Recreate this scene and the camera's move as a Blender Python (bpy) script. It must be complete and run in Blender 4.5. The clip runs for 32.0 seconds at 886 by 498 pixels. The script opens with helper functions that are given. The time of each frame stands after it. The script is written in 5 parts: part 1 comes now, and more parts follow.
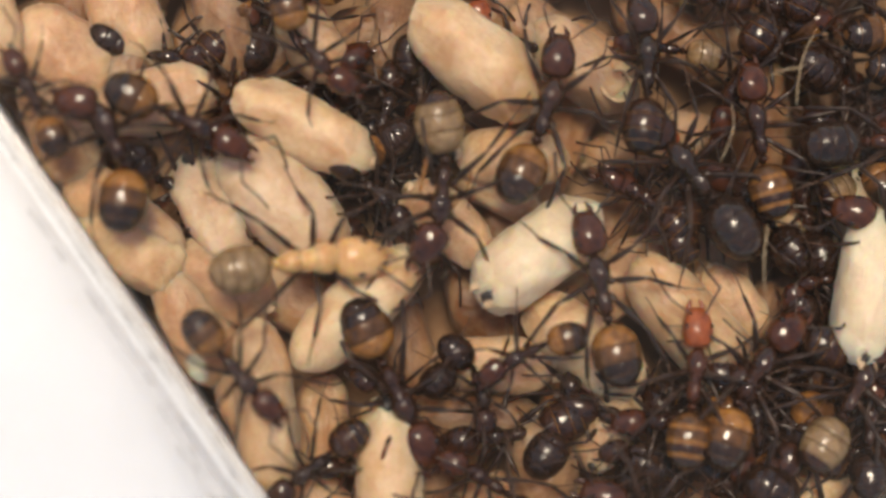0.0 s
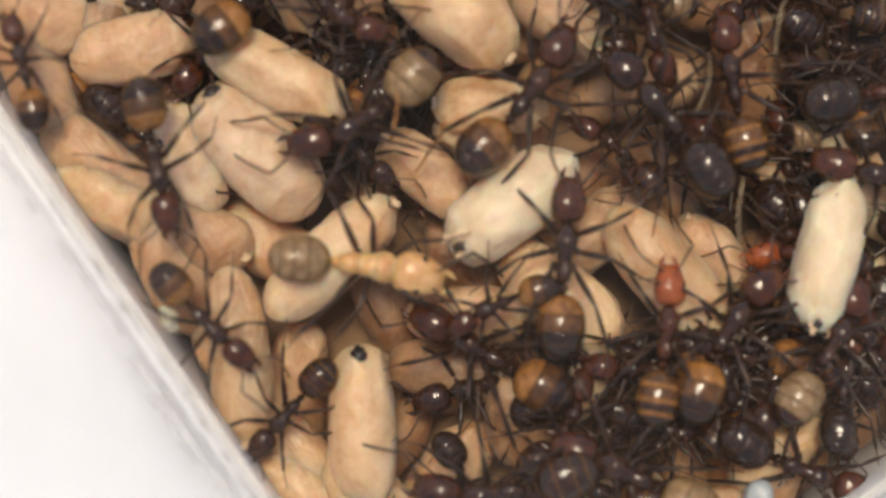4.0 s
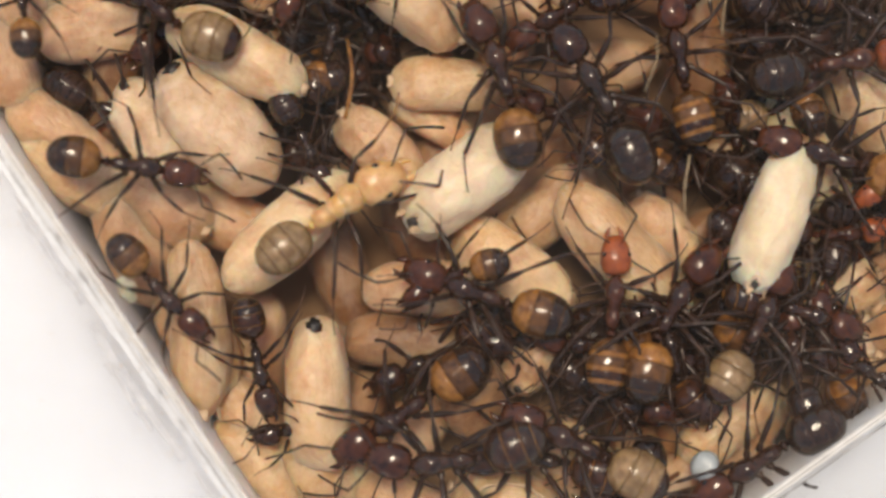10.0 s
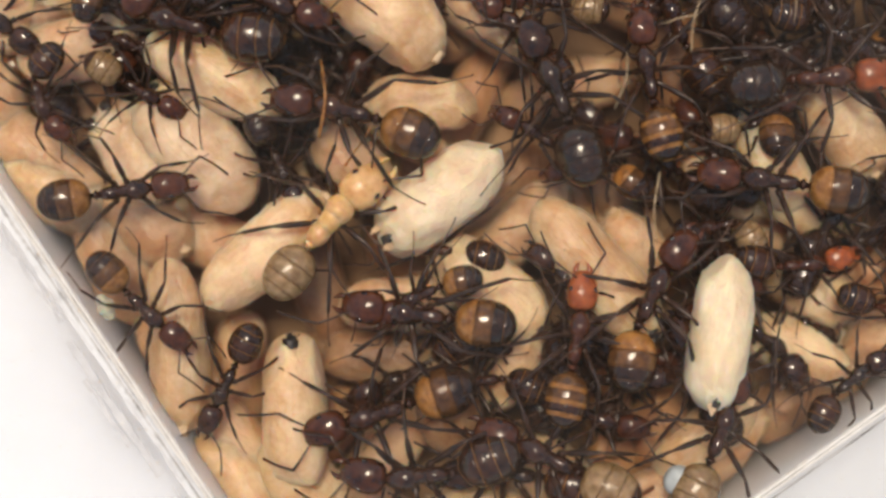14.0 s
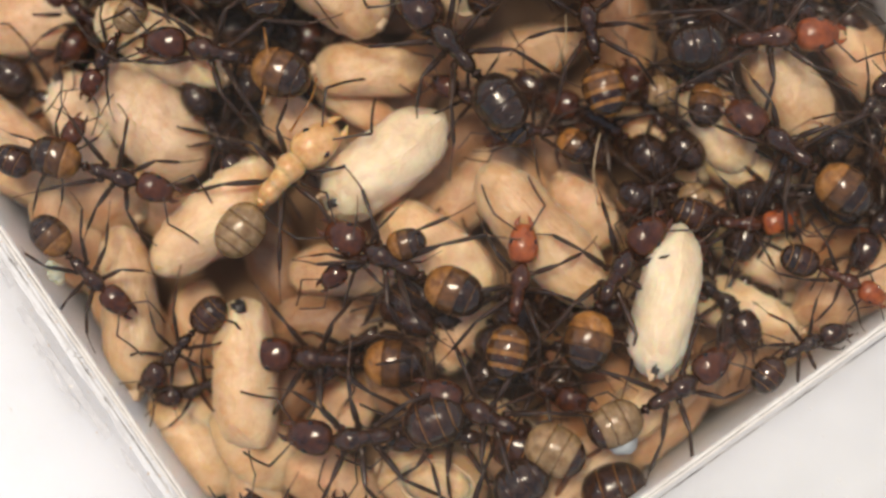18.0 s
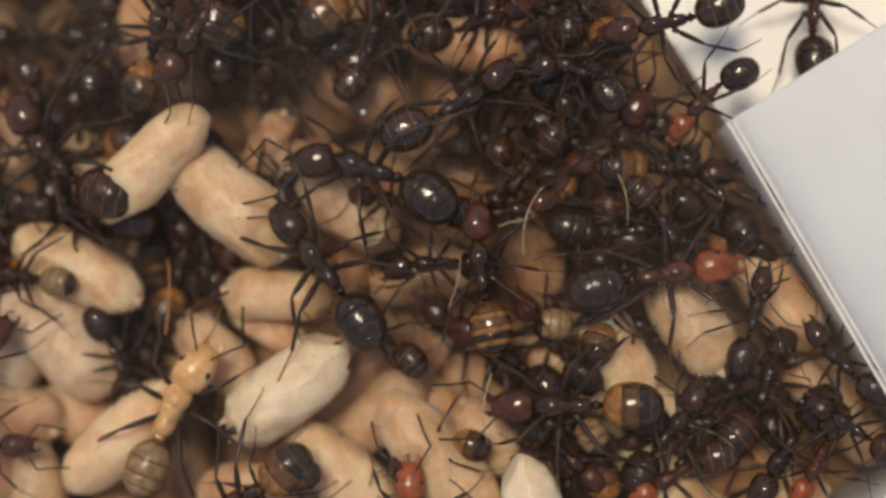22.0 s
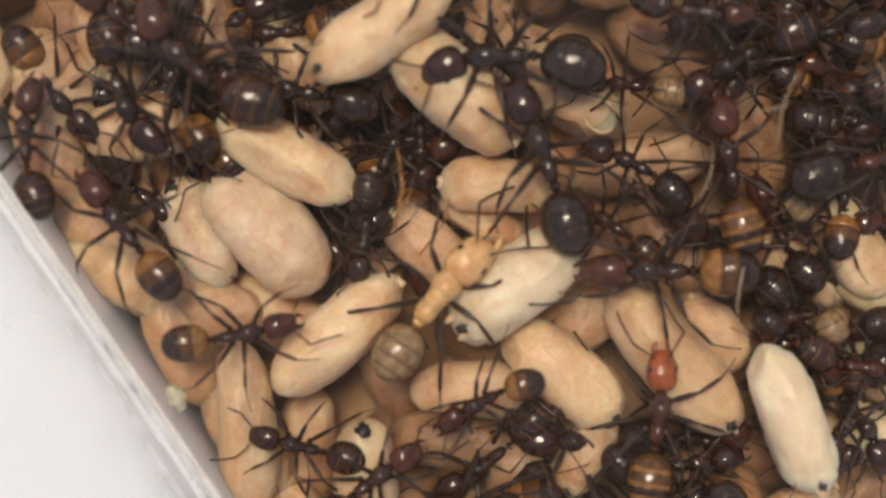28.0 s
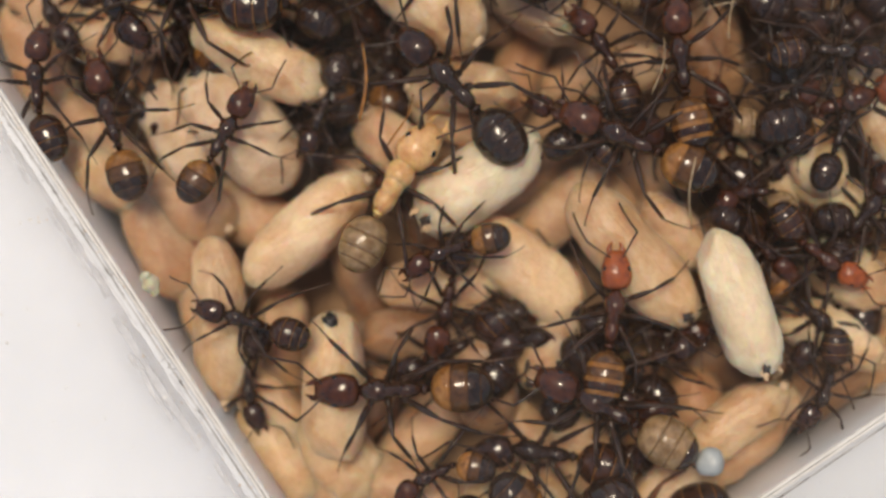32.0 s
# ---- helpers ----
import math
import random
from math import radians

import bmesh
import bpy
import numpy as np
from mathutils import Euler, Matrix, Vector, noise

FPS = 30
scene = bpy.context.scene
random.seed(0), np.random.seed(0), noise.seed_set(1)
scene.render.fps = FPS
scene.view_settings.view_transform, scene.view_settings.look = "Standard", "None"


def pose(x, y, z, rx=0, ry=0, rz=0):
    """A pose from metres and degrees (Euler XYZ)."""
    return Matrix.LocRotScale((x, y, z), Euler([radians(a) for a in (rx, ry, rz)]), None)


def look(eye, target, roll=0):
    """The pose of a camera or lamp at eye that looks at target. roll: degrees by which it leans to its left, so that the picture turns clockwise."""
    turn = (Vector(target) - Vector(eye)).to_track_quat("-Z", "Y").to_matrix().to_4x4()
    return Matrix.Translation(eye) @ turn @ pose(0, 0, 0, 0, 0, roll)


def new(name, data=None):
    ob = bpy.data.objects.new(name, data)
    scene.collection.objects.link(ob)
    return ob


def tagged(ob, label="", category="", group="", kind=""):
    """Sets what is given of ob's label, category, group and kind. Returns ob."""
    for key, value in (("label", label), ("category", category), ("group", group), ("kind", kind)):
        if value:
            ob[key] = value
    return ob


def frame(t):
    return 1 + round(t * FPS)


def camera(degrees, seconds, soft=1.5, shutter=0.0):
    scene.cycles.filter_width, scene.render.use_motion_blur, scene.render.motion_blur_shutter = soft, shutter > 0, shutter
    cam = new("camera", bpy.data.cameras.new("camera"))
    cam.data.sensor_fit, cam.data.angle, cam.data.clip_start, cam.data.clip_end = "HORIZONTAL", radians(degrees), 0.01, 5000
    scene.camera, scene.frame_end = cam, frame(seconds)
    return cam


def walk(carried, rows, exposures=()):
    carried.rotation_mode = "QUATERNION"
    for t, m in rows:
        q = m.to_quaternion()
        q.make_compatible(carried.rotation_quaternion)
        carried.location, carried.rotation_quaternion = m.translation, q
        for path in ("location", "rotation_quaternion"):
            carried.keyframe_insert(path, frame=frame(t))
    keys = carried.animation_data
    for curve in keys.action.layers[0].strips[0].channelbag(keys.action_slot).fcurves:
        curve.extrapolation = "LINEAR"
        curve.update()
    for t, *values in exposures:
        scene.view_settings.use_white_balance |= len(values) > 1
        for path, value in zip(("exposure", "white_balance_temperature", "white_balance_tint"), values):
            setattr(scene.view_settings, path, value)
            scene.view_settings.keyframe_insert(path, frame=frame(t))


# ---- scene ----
MM = 0.001
TOP = 10.0          # height of the block's top face over the chamber floor, mm


def mm(x, y, z, rx=0, ry=0, rz=0):
    """A pose from millimetres and degrees."""
    return pose(x * MM, y * MM, z * MM, rx, ry, rz)


# ---- camera ----
cam = camera(30.0, 32.0, soft=2.9)
cam.data.dof.use_dof = True
cam.data.dof.focus_distance = 0.0835
cam.data.dof.aperture_fstop = 13
PATH = [
    (0.00, -8.860, -4.073, 88.559, 3.463, -5.881, -0.633),
    (0.50, -7.661, -4.139, 88.687, 3.536, -4.967, -0.596),
    (1.00, -7.800, -3.252, 88.618, 2.776, -5.302, -0.400),
    (1.50, -6.867, -2.608, 88.210, 1.966, -4.731, -0.324),
    (2.00, -4.866, -1.413, 88.563, 0.356, -3.974, -0.288),
    (2.50, -3.956, -0.748, 89.378, -0.446, -3.352, -0.326),
    (4.50, -2.851, -1.929, 88.730, 0.155, -2.580, -0.227),
    (5.00, -1.888, -1.489, 88.663, -0.393, -1.914, -0.287),
    (5.50, -0.743, -0.094, 89.260, -2.147, -1.660, -0.360),
    (6.00, -0.300, -0.377, 90.444, -0.794, -1.304, -0.245),
    (6.50, 0.092, 0.096, 91.111, -2.311, -2.042, -0.277),
    (7.00, 0.306, 0.408, 91.290, -3.592, -2.170, -0.296),
    (7.50, 0.652, -3.128, 90.996, -2.529, -2.321, -0.258),
    (8.00, 1.859, -4.468, 90.867, -2.120, -1.645, -0.203),
    (8.50, 1.421, -4.734, 91.191, -1.721, -1.896, -0.166),
    (9.00, -0.775, -4.085, 90.904, -0.583, -2.848, 0.072),
    (9.50, -0.256, -4.019, 90.967, -0.378, -2.509, 0.068),
    (10.00, -0.758, -3.292, 90.876, 0.227, -2.686, 0.090),
    (10.50, 0.033, -2.929, 91.030, 0.561, -2.250, 0.054),
    (11.00, 0.898, -2.935, 91.493, 0.885, -1.964, -0.119),
    (11.50, 1.324, -1.726, 91.391, 1.050, -1.636, -0.012),
    (12.00, 1.590, -2.072, 91.866, 0.889, -2.004, -0.023),
    (12.50, 1.858, -1.740, 92.469, 1.074, -1.233, -0.192),
    (13.00, 2.761, -1.751, 92.673, 1.085, -1.187, -0.200),
    (13.50, 2.035, -3.012, 92.258, 1.419, -1.069, -0.074),
    (14.00, 2.892, -2.846, 92.000, 0.511, -1.053, -0.167),
    (14.50, 4.019, -1.830, 92.248, -0.004, -0.622, 0.111),
    (15.00, 4.936, -2.480, 92.469, -0.223, -0.580, 0.001),
    (15.50, 5.044, -2.993, 92.551, -0.095, -0.576, 0.064),
    (17.50, 6.959, -4.103, 92.007, 1.307, 0.553, -0.584),
    (18.00, 8.645, -5.868, 92.815, 1.271, 0.964, -0.679),
    (18.50, 9.070, -12.984, 92.971, 3.557, 0.810, -0.410),
    (19.00, 9.150, -20.066, 91.650, 5.224, 1.295, -0.119),
    (19.50, 8.023, -21.502, 91.351, 6.026, 1.118, 0.028),
    (20.00, 8.678, -19.185, 91.499, 5.310, 1.545, 0.027),
    (20.50, 14.070, -8.981, 93.379, 3.911, 3.661, -0.088),
    (21.00, 21.751, -0.391, 93.343, 0.970, 5.214, -0.625),
    (21.50, 21.943, 1.644, 92.662, 0.410, 5.403, -0.669),
    (22.00, 20.669, 6.262, 93.330, 1.171, 5.470, 0.387),
    (22.50, 14.965, 9.740, 94.441, 0.746, 2.596, 0.607),
    (23.00, 12.192, 11.789, 94.916, 0.974, 1.768, 0.499),
    (23.50, 8.143, 15.023, 95.238, -0.035, 0.038, 0.577),
    (24.00, 3.014, 15.369, 94.590, -0.420, -1.765, 0.636),
    (24.50, -1.652, 14.513, 93.903, -1.186, -3.361, 0.987),
    (26.50, 2.832, 3.902, 93.140, 3.390, 1.420, -0.172),
    (27.00, -0.649, 6.939, 91.937, -0.867, -0.709, 0.374),
    (27.50, -0.893, 7.783, 90.562, -2.773, -0.941, 0.244),
    (28.00, -1.074, 6.671, 90.015, -3.025, -1.166, 0.377),
    (28.50, -0.245, 6.081, 89.050, -3.584, -0.842, 0.294),
    (29.00, 1.562, 3.674, 90.269, -2.609, 0.093, 0.406),
    (29.50, 2.251, 0.870, 91.589, -1.064, 0.003, 0.453),
    (30.00, 2.679, -1.142, 92.717, -0.249, 0.436, 0.700),
    (30.50, 4.610, -4.514, 92.624, 0.966, 1.217, 0.406),
    (31.00, 3.165, -3.814, 93.110, 0.563, 0.600, 0.564),
    (31.50, 4.715, -5.647, 93.262, 1.119, 1.212, 0.444),
    (32.00, 4.067, -3.111, 93.419, 0.048, 1.052, 0.546),
]
walk(cam, [(t, mm(x, y, z, rx, ry, rz)) for t, x, y, z, rx, ry, rz in PATH], [(0.0, -0.04, 7950, 10), (5.0, -0.08, 7950, 10), (8.0, -0.04, 7950, 10), (18.0, 0.02, 7950, 10), (19.3, -0.14, 7950, 10), (20.5, -0.27, 7950, 10), (22.5, -0.5, 7950, 10), (24.5, -0.66, 8500, 10), (26.5, -0.2, 8200, 10), (28.0, -0.2, 7950, 10), (32.0, -0.22, 7950, 10)])

# ---- light ----
world = bpy.data.worlds.new("world")
scene.world = world
world.use_nodes = True
wn = world.node_tree.nodes
sky = wn.new("ShaderNodeTexSky")
sky.sky_type = "NISHITA"
sky.sun_disc = False
sky.sun_elevation = radians(73)
sky.sun_rotation = radians(340)
world.node_tree.links.new(sky.outputs[0], wn["Background"].inputs[0])
wn["Background"].inputs[1].default_value = 0.17
sun = new("sun", bpy.data.lights.new("sun", "SUN"))
sun.data.energy = 2.6
sun.data.angle = radians(17)
sun.data.color = (1.0, 0.93, 0.84)
sun.matrix_basis = look((-0.06, 0.17, 0.60), (0, 0, 0))


# ---- materials ----
def shader(name, base, rough=0.5, **sockets):
    m = bpy.data.materials.new(name)
    m.use_nodes = True
    nodes, links = m.node_tree.nodes, m.node_tree.links
    b = nodes["Principled BSDF"]
    b.inputs["Base Color"].default_value = (*base, 1)
    b.inputs["Roughness"].default_value = rough
    for key, value in sockets.items():
        b.inputs[key.replace("_", " ")].default_value = value
    return m, nodes, links, b


def vary(m, nodes, links, b, dark, light, scale, detail=4.0, spread=0.35, bump=0.0, fine=0.0, own=0.0):
    """Two scales of noise between two colours, with bump; own: how much each object differs in brightness."""
    tc = nodes.new("ShaderNodeTexCoord")
    info = nodes.new("ShaderNodeObjectInfo")
    shift = nodes.new("ShaderNodeVectorMath")
    shift.operation = "MULTIPLY_ADD"
    links.new(info.outputs["Random"], shift.inputs[0])
    shift.inputs[1].default_value = (0.37, 0.71, 0.53)
    links.new(tc.outputs["Object"], shift.inputs[2])
    n1 = nodes.new("ShaderNodeTexNoise")
    n1.inputs["Scale"].default_value = scale
    n1.inputs["Detail"].default_value = detail
    links.new(shift.outputs[0], n1.inputs["Vector"])
    n2 = nodes.new("ShaderNodeTexNoise")
    n2.inputs["Scale"].default_value = scale * 7
    n2.inputs["Detail"].default_value = 3
    links.new(shift.outputs[0], n2.inputs["Vector"])
    mix = nodes.new("ShaderNodeMath")
    mix.operation = "MULTIPLY_ADD"
    links.new(n2.outputs["Fac"], mix.inputs[0])
    mix.inputs[1].default_value = 0.35
    links.new(n1.outputs["Fac"], mix.inputs[2])
    ramp = nodes.new("ShaderNodeValToRGB")
    ramp.color_ramp.elements[0].position = 0.675 - spread
    ramp.color_ramp.elements[1].position = 0.675 + spread
    ramp.color_ramp.elements[0].color = (*dark, 1)
    ramp.color_ramp.elements[1].color = (*light, 1)
    links.new(mix.outputs[0], ramp.inputs[0])
    out = ramp.outputs[0]
    if own:
        hsv = nodes.new("ShaderNodeHueSaturation")
        fac = nodes.new("ShaderNodeMath")
        fac.operation = "MULTIPLY_ADD"
        links.new(info.outputs["Random"], fac.inputs[0])
        fac.inputs[1].default_value = own
        fac.inputs[2].default_value = 1 - own * 0.6
        links.new(fac.outputs[0], hsv.inputs["Value"])
        links.new(out, hsv.inputs["Color"])
        out = hsv.outputs[0]
    links.new(out, b.inputs["Base Color"])
    if bump:
        bp = nodes.new("ShaderNodeBump")
        bp.inputs["Strength"].default_value = bump
        bp.inputs["Distance"].default_value = fine or 0.00005
        links.new(mix.outputs[0], bp.inputs["Height"])
        links.new(bp.outputs[0], b.inputs["Normal"])
    return m


def silk(name, dark, light, own=0.25):
    """Papery cocoon silk: satin, see-through, with fibres, folds and stains."""
    m, nodes, links, b = shader(name, light, 0.40, Subsurface_Weight=0.9, Subsurface_Scale=0.0018)
    b.inputs["Subsurface Radius"].default_value = (1.0, 0.52, 0.27)
    b.inputs["Specular IOR Level"].default_value = 0.5
    b.inputs["Sheen Weight"].default_value = 0.08
    vary(m, nodes, links, b, dark, light, 3400, detail=9.0, spread=0.17, own=own)
    tc = nodes.new("ShaderNodeTexCoord")
    heights = []
    for scale, detail in (((4200, 6500, 6500), 4), ((14000, 34000, 34000), 5)):
        mp = nodes.new("ShaderNodeMapping")
        mp.inputs["Scale"].default_value = scale
        links.new(tc.outputs["Object"], mp.inputs["Vector"])
        n = nodes.new("ShaderNodeTexNoise")
        n.inputs["Scale"].default_value = 1.0
        n.inputs["Detail"].default_value = detail
        n.inputs["Distortion"].default_value = 0.6
        links.new(mp.outputs[0], n.inputs["Vector"])
        heights.append(n)
    add = nodes.new("ShaderNodeMath")
    add.operation = "MULTIPLY_ADD"
    links.new(heights[1].outputs["Fac"], add.inputs[0])
    add.inputs[1].default_value = 0.35
    links.new(heights[0].outputs["Fac"], add.inputs[2])
    bp = nodes.new("ShaderNodeBump")
    bp.inputs["Strength"].default_value = 0.75
    bp.inputs["Distance"].default_value = 0.00034
    links.new(add.outputs[0], bp.inputs["Height"])
    links.new(bp.outputs[0], b.inputs["Normal"])
    return m


def chitin(name, dark, light, rough=0.24, own=0.3, clear=0.0):
    m, nodes, links, b = shader(name, light, rough, Subsurface_Weight=clear, Subsurface_Scale=0.0008)
    b.inputs["Subsurface Radius"].default_value = (1.0, 0.45, 0.15)
    b.inputs["Specular IOR Level"].default_value = 0.5
    vary(m, nodes, links, b, dark, light, 2600, detail=3.0, spread=0.22, own=own)
    tc = nodes.new("ShaderNodeTexCoord")
    dent = nodes.new("ShaderNodeTexNoise")
    dent.inputs["Scale"].default_value = 1500
    dent.inputs["Detail"].default_value = 1.5
    links.new(tc.outputs["Object"], dent.inputs["Vector"])
    bp = nodes.new("ShaderNodeBump")
    bp.inputs["Strength"].default_value = 0.45
    bp.inputs["Distance"].default_value = 0.0002
    links.new(dent.outputs["Fac"], bp.inputs["Height"])
    links.new(bp.outputs[0], b.inputs["Normal"])
    return m


SILK = silk("cocoon_silk", (0.59, 0.345, 0.175), (0.775, 0.565, 0.36))
SILK_PALE = silk("pale_cocoon_silk", (0.70, 0.53, 0.345), (0.84, 0.69, 0.49), 0.08)
SILK_HUSK = silk("empty_husk_silk", (0.57, 0.365, 0.215), (0.76, 0.575, 0.405), 0.1)
# Tan of lower cocoons, with part of the heap's shade in the colour.
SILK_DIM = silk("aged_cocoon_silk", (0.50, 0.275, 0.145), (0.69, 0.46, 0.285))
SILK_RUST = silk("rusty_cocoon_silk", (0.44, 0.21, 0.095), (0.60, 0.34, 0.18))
# Brown for the deepest cocoons, their shade put into the colour.
SILK_SHADED = silk("brown_aged_silk", (0.24, 0.11, 0.05), (0.46, 0.27, 0.15))
SILK_TORN = vary(*shader("torn_silk", (0.75, 0.58, 0.40), 0.5), (0.46, 0.28, 0.15), (0.70, 0.52, 0.34), 5200, detail=6.0, bump=0.4, fine=0.0002)
SPOT = chitin("dark_cocoon_cap", (0.006, 0.006, 0.009), (0.075, 0.06, 0.05), 0.5)
CHITIN = {
    "black": chitin("black_chitin", (0.012, 0.006, 0.004), (0.044, 0.020, 0.011), 0.15),
    "brown": chitin("brown_chitin", (0.014, 0.0055, 0.0034), (0.060, 0.021, 0.0095), 0.14),
    "red": chitin("red_brown_chitin", (0.028, 0.008, 0.0038), (0.100, 0.027, 0.0095), 0.15),
    "rust": chitin("rust_chitin", (0.15, 0.030, 0.008), (0.36, 0.085, 0.022), 0.28, clear=0.3),
    "amber": chitin("amber_chitin", (0.15, 0.055, 0.014), (0.38, 0.165, 0.045), 0.13, clear=0.25),
    "umber": chitin("umber_chitin", (0.045, 0.018, 0.007), (0.15, 0.062, 0.02), 0.13),
    "pale": chitin("pale_membrane", (0.30, 0.20, 0.11), (0.48, 0.35, 0.21), 0.35),
    "yellow": chitin("yellow_chitin", (0.58, 0.28, 0.10), (0.80, 0.50, 0.245), 0.3, clear=0.8),
    "olive": chitin("olive_chitin", (0.17, 0.095, 0.043), (0.35, 0.22, 0.115), 0.24, clear=0.35),
    "leg": chitin("leg_chitin", (0.014, 0.0065, 0.004), (0.055, 0.025, 0.013), 0.33),
    "foot": chitin("foot_chitin", (0.04, 0.018, 0.010), (0.12, 0.056, 0.028), 0.4),
    "leg_rust": chitin("rust_leg_chitin", (0.10, 0.035, 0.015), (0.20, 0.08, 0.035), 0.35),
    "eye": chitin("eye_chitin", (0.003, 0.003, 0.004), (0.008, 0.008, 0.010), 0.12),
}
m, nodes, links, b = shader("white_plastic", (0.78, 0.78, 0.76), 0.32, Subsurface_Weight=1.0, Subsurface_Scale=0.011)
b.inputs["Subsurface Radius"].default_value = (1.0, 0.97, 0.92)
PLASTIC = vary(m, nodes, links, b, (0.73, 0.745, 0.76), (0.86, 0.87, 0.88), 90, bump=0.06, fine=0.00004)
# Same plastic as the white, with the dimmer light put into its colour.
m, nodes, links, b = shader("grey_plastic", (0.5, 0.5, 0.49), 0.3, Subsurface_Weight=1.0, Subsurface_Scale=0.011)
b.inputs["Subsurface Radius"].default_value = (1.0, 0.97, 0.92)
PLASTIC_DIM = vary(m, nodes, links, b, (0.60, 0.605, 0.60), (0.76, 0.765, 0.755), 80, bump=0.06, fine=0.00004)
m, nodes, links, b = shader("hazy_film", (0.66, 0.67, 0.67), 0.35)
FILM = vary(m, nodes, links, b, (0.80, 0.77, 0.71), (0.90, 0.87, 0.81), 240, bump=0.1, fine=0.00004)
m, nodes, links, b = shader("faint_haze", (0.75, 0.75, 0.75), 0.35)
EDGE_GREY = vary(m, nodes, links, b, (0.60, 0.61, 0.615), (0.76, 0.765, 0.765), 420)
m, nodes, links, b = shader("stained_plaster", (0.7, 0.58, 0.42), 0.7, Subsurface_Weight=0.35, Subsurface_Scale=0.004)
b.inputs["Subsurface Radius"].default_value = (1.0, 0.75, 0.5)
STAINED = vary(m, nodes, links, b, (0.46, 0.25, 0.10), (0.78, 0.62, 0.43), 190, spread=0.28, bump=0.3, fine=0.00008)
m, nodes, links, b = shader("chamber_floor", (0.4, 0.26, 0.15), 0.8)
FLOOR = vary(m, nodes, links, b, (0.22, 0.11, 0.055), (0.48, 0.30, 0.17), 260, bump=0.4, fine=0.0001)
m, nodes, links, b = shader("clear_rim", (0.86, 0.85, 0.82), 0.12)
RIM = vary(m, nodes, links, b, (0.66, 0.62, 0.56), (0.88, 0.86, 0.82), 900, bump=0.2, fine=0.00003)
m, nodes, links, b = shader("cream_plastic", (0.84, 0.78, 0.66), 0.3)
CREAM = vary(m, nodes, links, b, (0.72, 0.60, 0.45), (0.88, 0.83, 0.73), 350, bump=0.2, fine=0.00005)
m, nodes, links, b = shader("grime", (0.3, 0.3, 0.33), 0.6)
GRIME = vary(m, nodes, links, b, (0.42, 0.42, 0.43), (0.70, 0.69, 0.68), 900)
m, nodes, links, b = shader("groove_dirt", (0.2, 0.19, 0.18), 0.7)
SOOT = vary(m, nodes, links, b, (0.07, 0.065, 0.06), (0.55, 0.53, 0.50), 420, spread=0.16)
m, nodes, links, b = shader("pearly_pellet", (0.62, 0.70, 0.72), 0.35)
PEARL = vary(m, nodes, links, b, (0.30, 0.33, 0.33), (0.46, 0.48, 0.47), 1500)
m, nodes, links, b = shader("table_top", (0.7, 0.7, 0.68), 0.5)
TABLE = vary(m, nodes, links, b, (0.62, 0.62, 0.60), (0.76, 0.76, 0.74), 60)


m = bpy.data.materials.new("hazy_cover_glass")      # clear pane added to carry a painted haze that lifts the dark tones
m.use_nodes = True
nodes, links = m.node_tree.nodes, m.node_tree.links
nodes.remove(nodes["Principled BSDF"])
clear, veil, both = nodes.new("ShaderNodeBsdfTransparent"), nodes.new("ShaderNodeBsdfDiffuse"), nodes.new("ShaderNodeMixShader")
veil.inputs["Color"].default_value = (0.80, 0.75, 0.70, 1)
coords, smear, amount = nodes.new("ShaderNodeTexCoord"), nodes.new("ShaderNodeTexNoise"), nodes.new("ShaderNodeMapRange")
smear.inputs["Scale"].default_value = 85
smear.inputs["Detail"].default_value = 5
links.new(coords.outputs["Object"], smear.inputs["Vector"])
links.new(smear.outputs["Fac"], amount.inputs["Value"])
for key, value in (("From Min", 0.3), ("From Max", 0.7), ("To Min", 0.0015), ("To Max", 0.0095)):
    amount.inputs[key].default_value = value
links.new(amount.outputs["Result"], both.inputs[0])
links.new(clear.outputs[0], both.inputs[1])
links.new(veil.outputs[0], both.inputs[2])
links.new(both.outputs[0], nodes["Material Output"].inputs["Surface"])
VEIL_PANE = m


# ---- building helpers ----
def part(name, mesh, material, parent=None, m=None, label=""):
    """Links a mesh or bmesh as one object under a thing or under a part."""
    if isinstance(mesh, bmesh.types.BMesh):
        me = bpy.data.meshes.new(name)
        mesh.to_mesh(me)
        mesh.free()
        mesh = me
    if not mesh.materials:
        mesh.materials.append(material)
    ob = new(name, mesh)
    if mesh.materials[0] != material:
        ob.material_slots[0].link = "OBJECT"
        ob.material_slots[0].material = material
    if parent is not None:
        ob.parent = parent
    if m is not None:
        ob.matrix_basis = m
    if label:
        tagged(ob, label)
    return ob


def smooth(bm):
    for f in bm.faces:
        f.smooth = True
    return bm


def loft(rings, n=12, power=2.0):
    """A closed body along x out of rings (x, y, z, half width, half height), in mm."""
    bm = bmesh.new()
    loops = []
    for x, y, z, ry, rz in rings:
        loop = []
        for k in range(n):
            a = 2 * math.pi * k / n
            c, s = math.cos(a), math.sin(a)
            c = math.copysign(abs(c) ** (2 / power), c)
            s = math.copysign(abs(s) ** (2 / power), s)
            loop.append(bm.verts.new((x * MM, (y + ry * c) * MM, (z + rz * s) * MM)))
        loops.append(loop)
    for a, b in zip(loops, loops[1:]):
        for k in range(n):
            bm.faces.new((a[k], b[k], b[(k + 1) % n], a[(k + 1) % n]))
    bm.faces.new(loops[0])
    bm.faces.new(loops[-1][::-1])
    bmesh.ops.recalc_face_normals(bm, faces=bm.faces)
    return smooth(bm)


def as_mesh(name, bm):
    me = bpy.data.meshes.new(name)
    bm.to_mesh(me)
    bm.free()
    return me


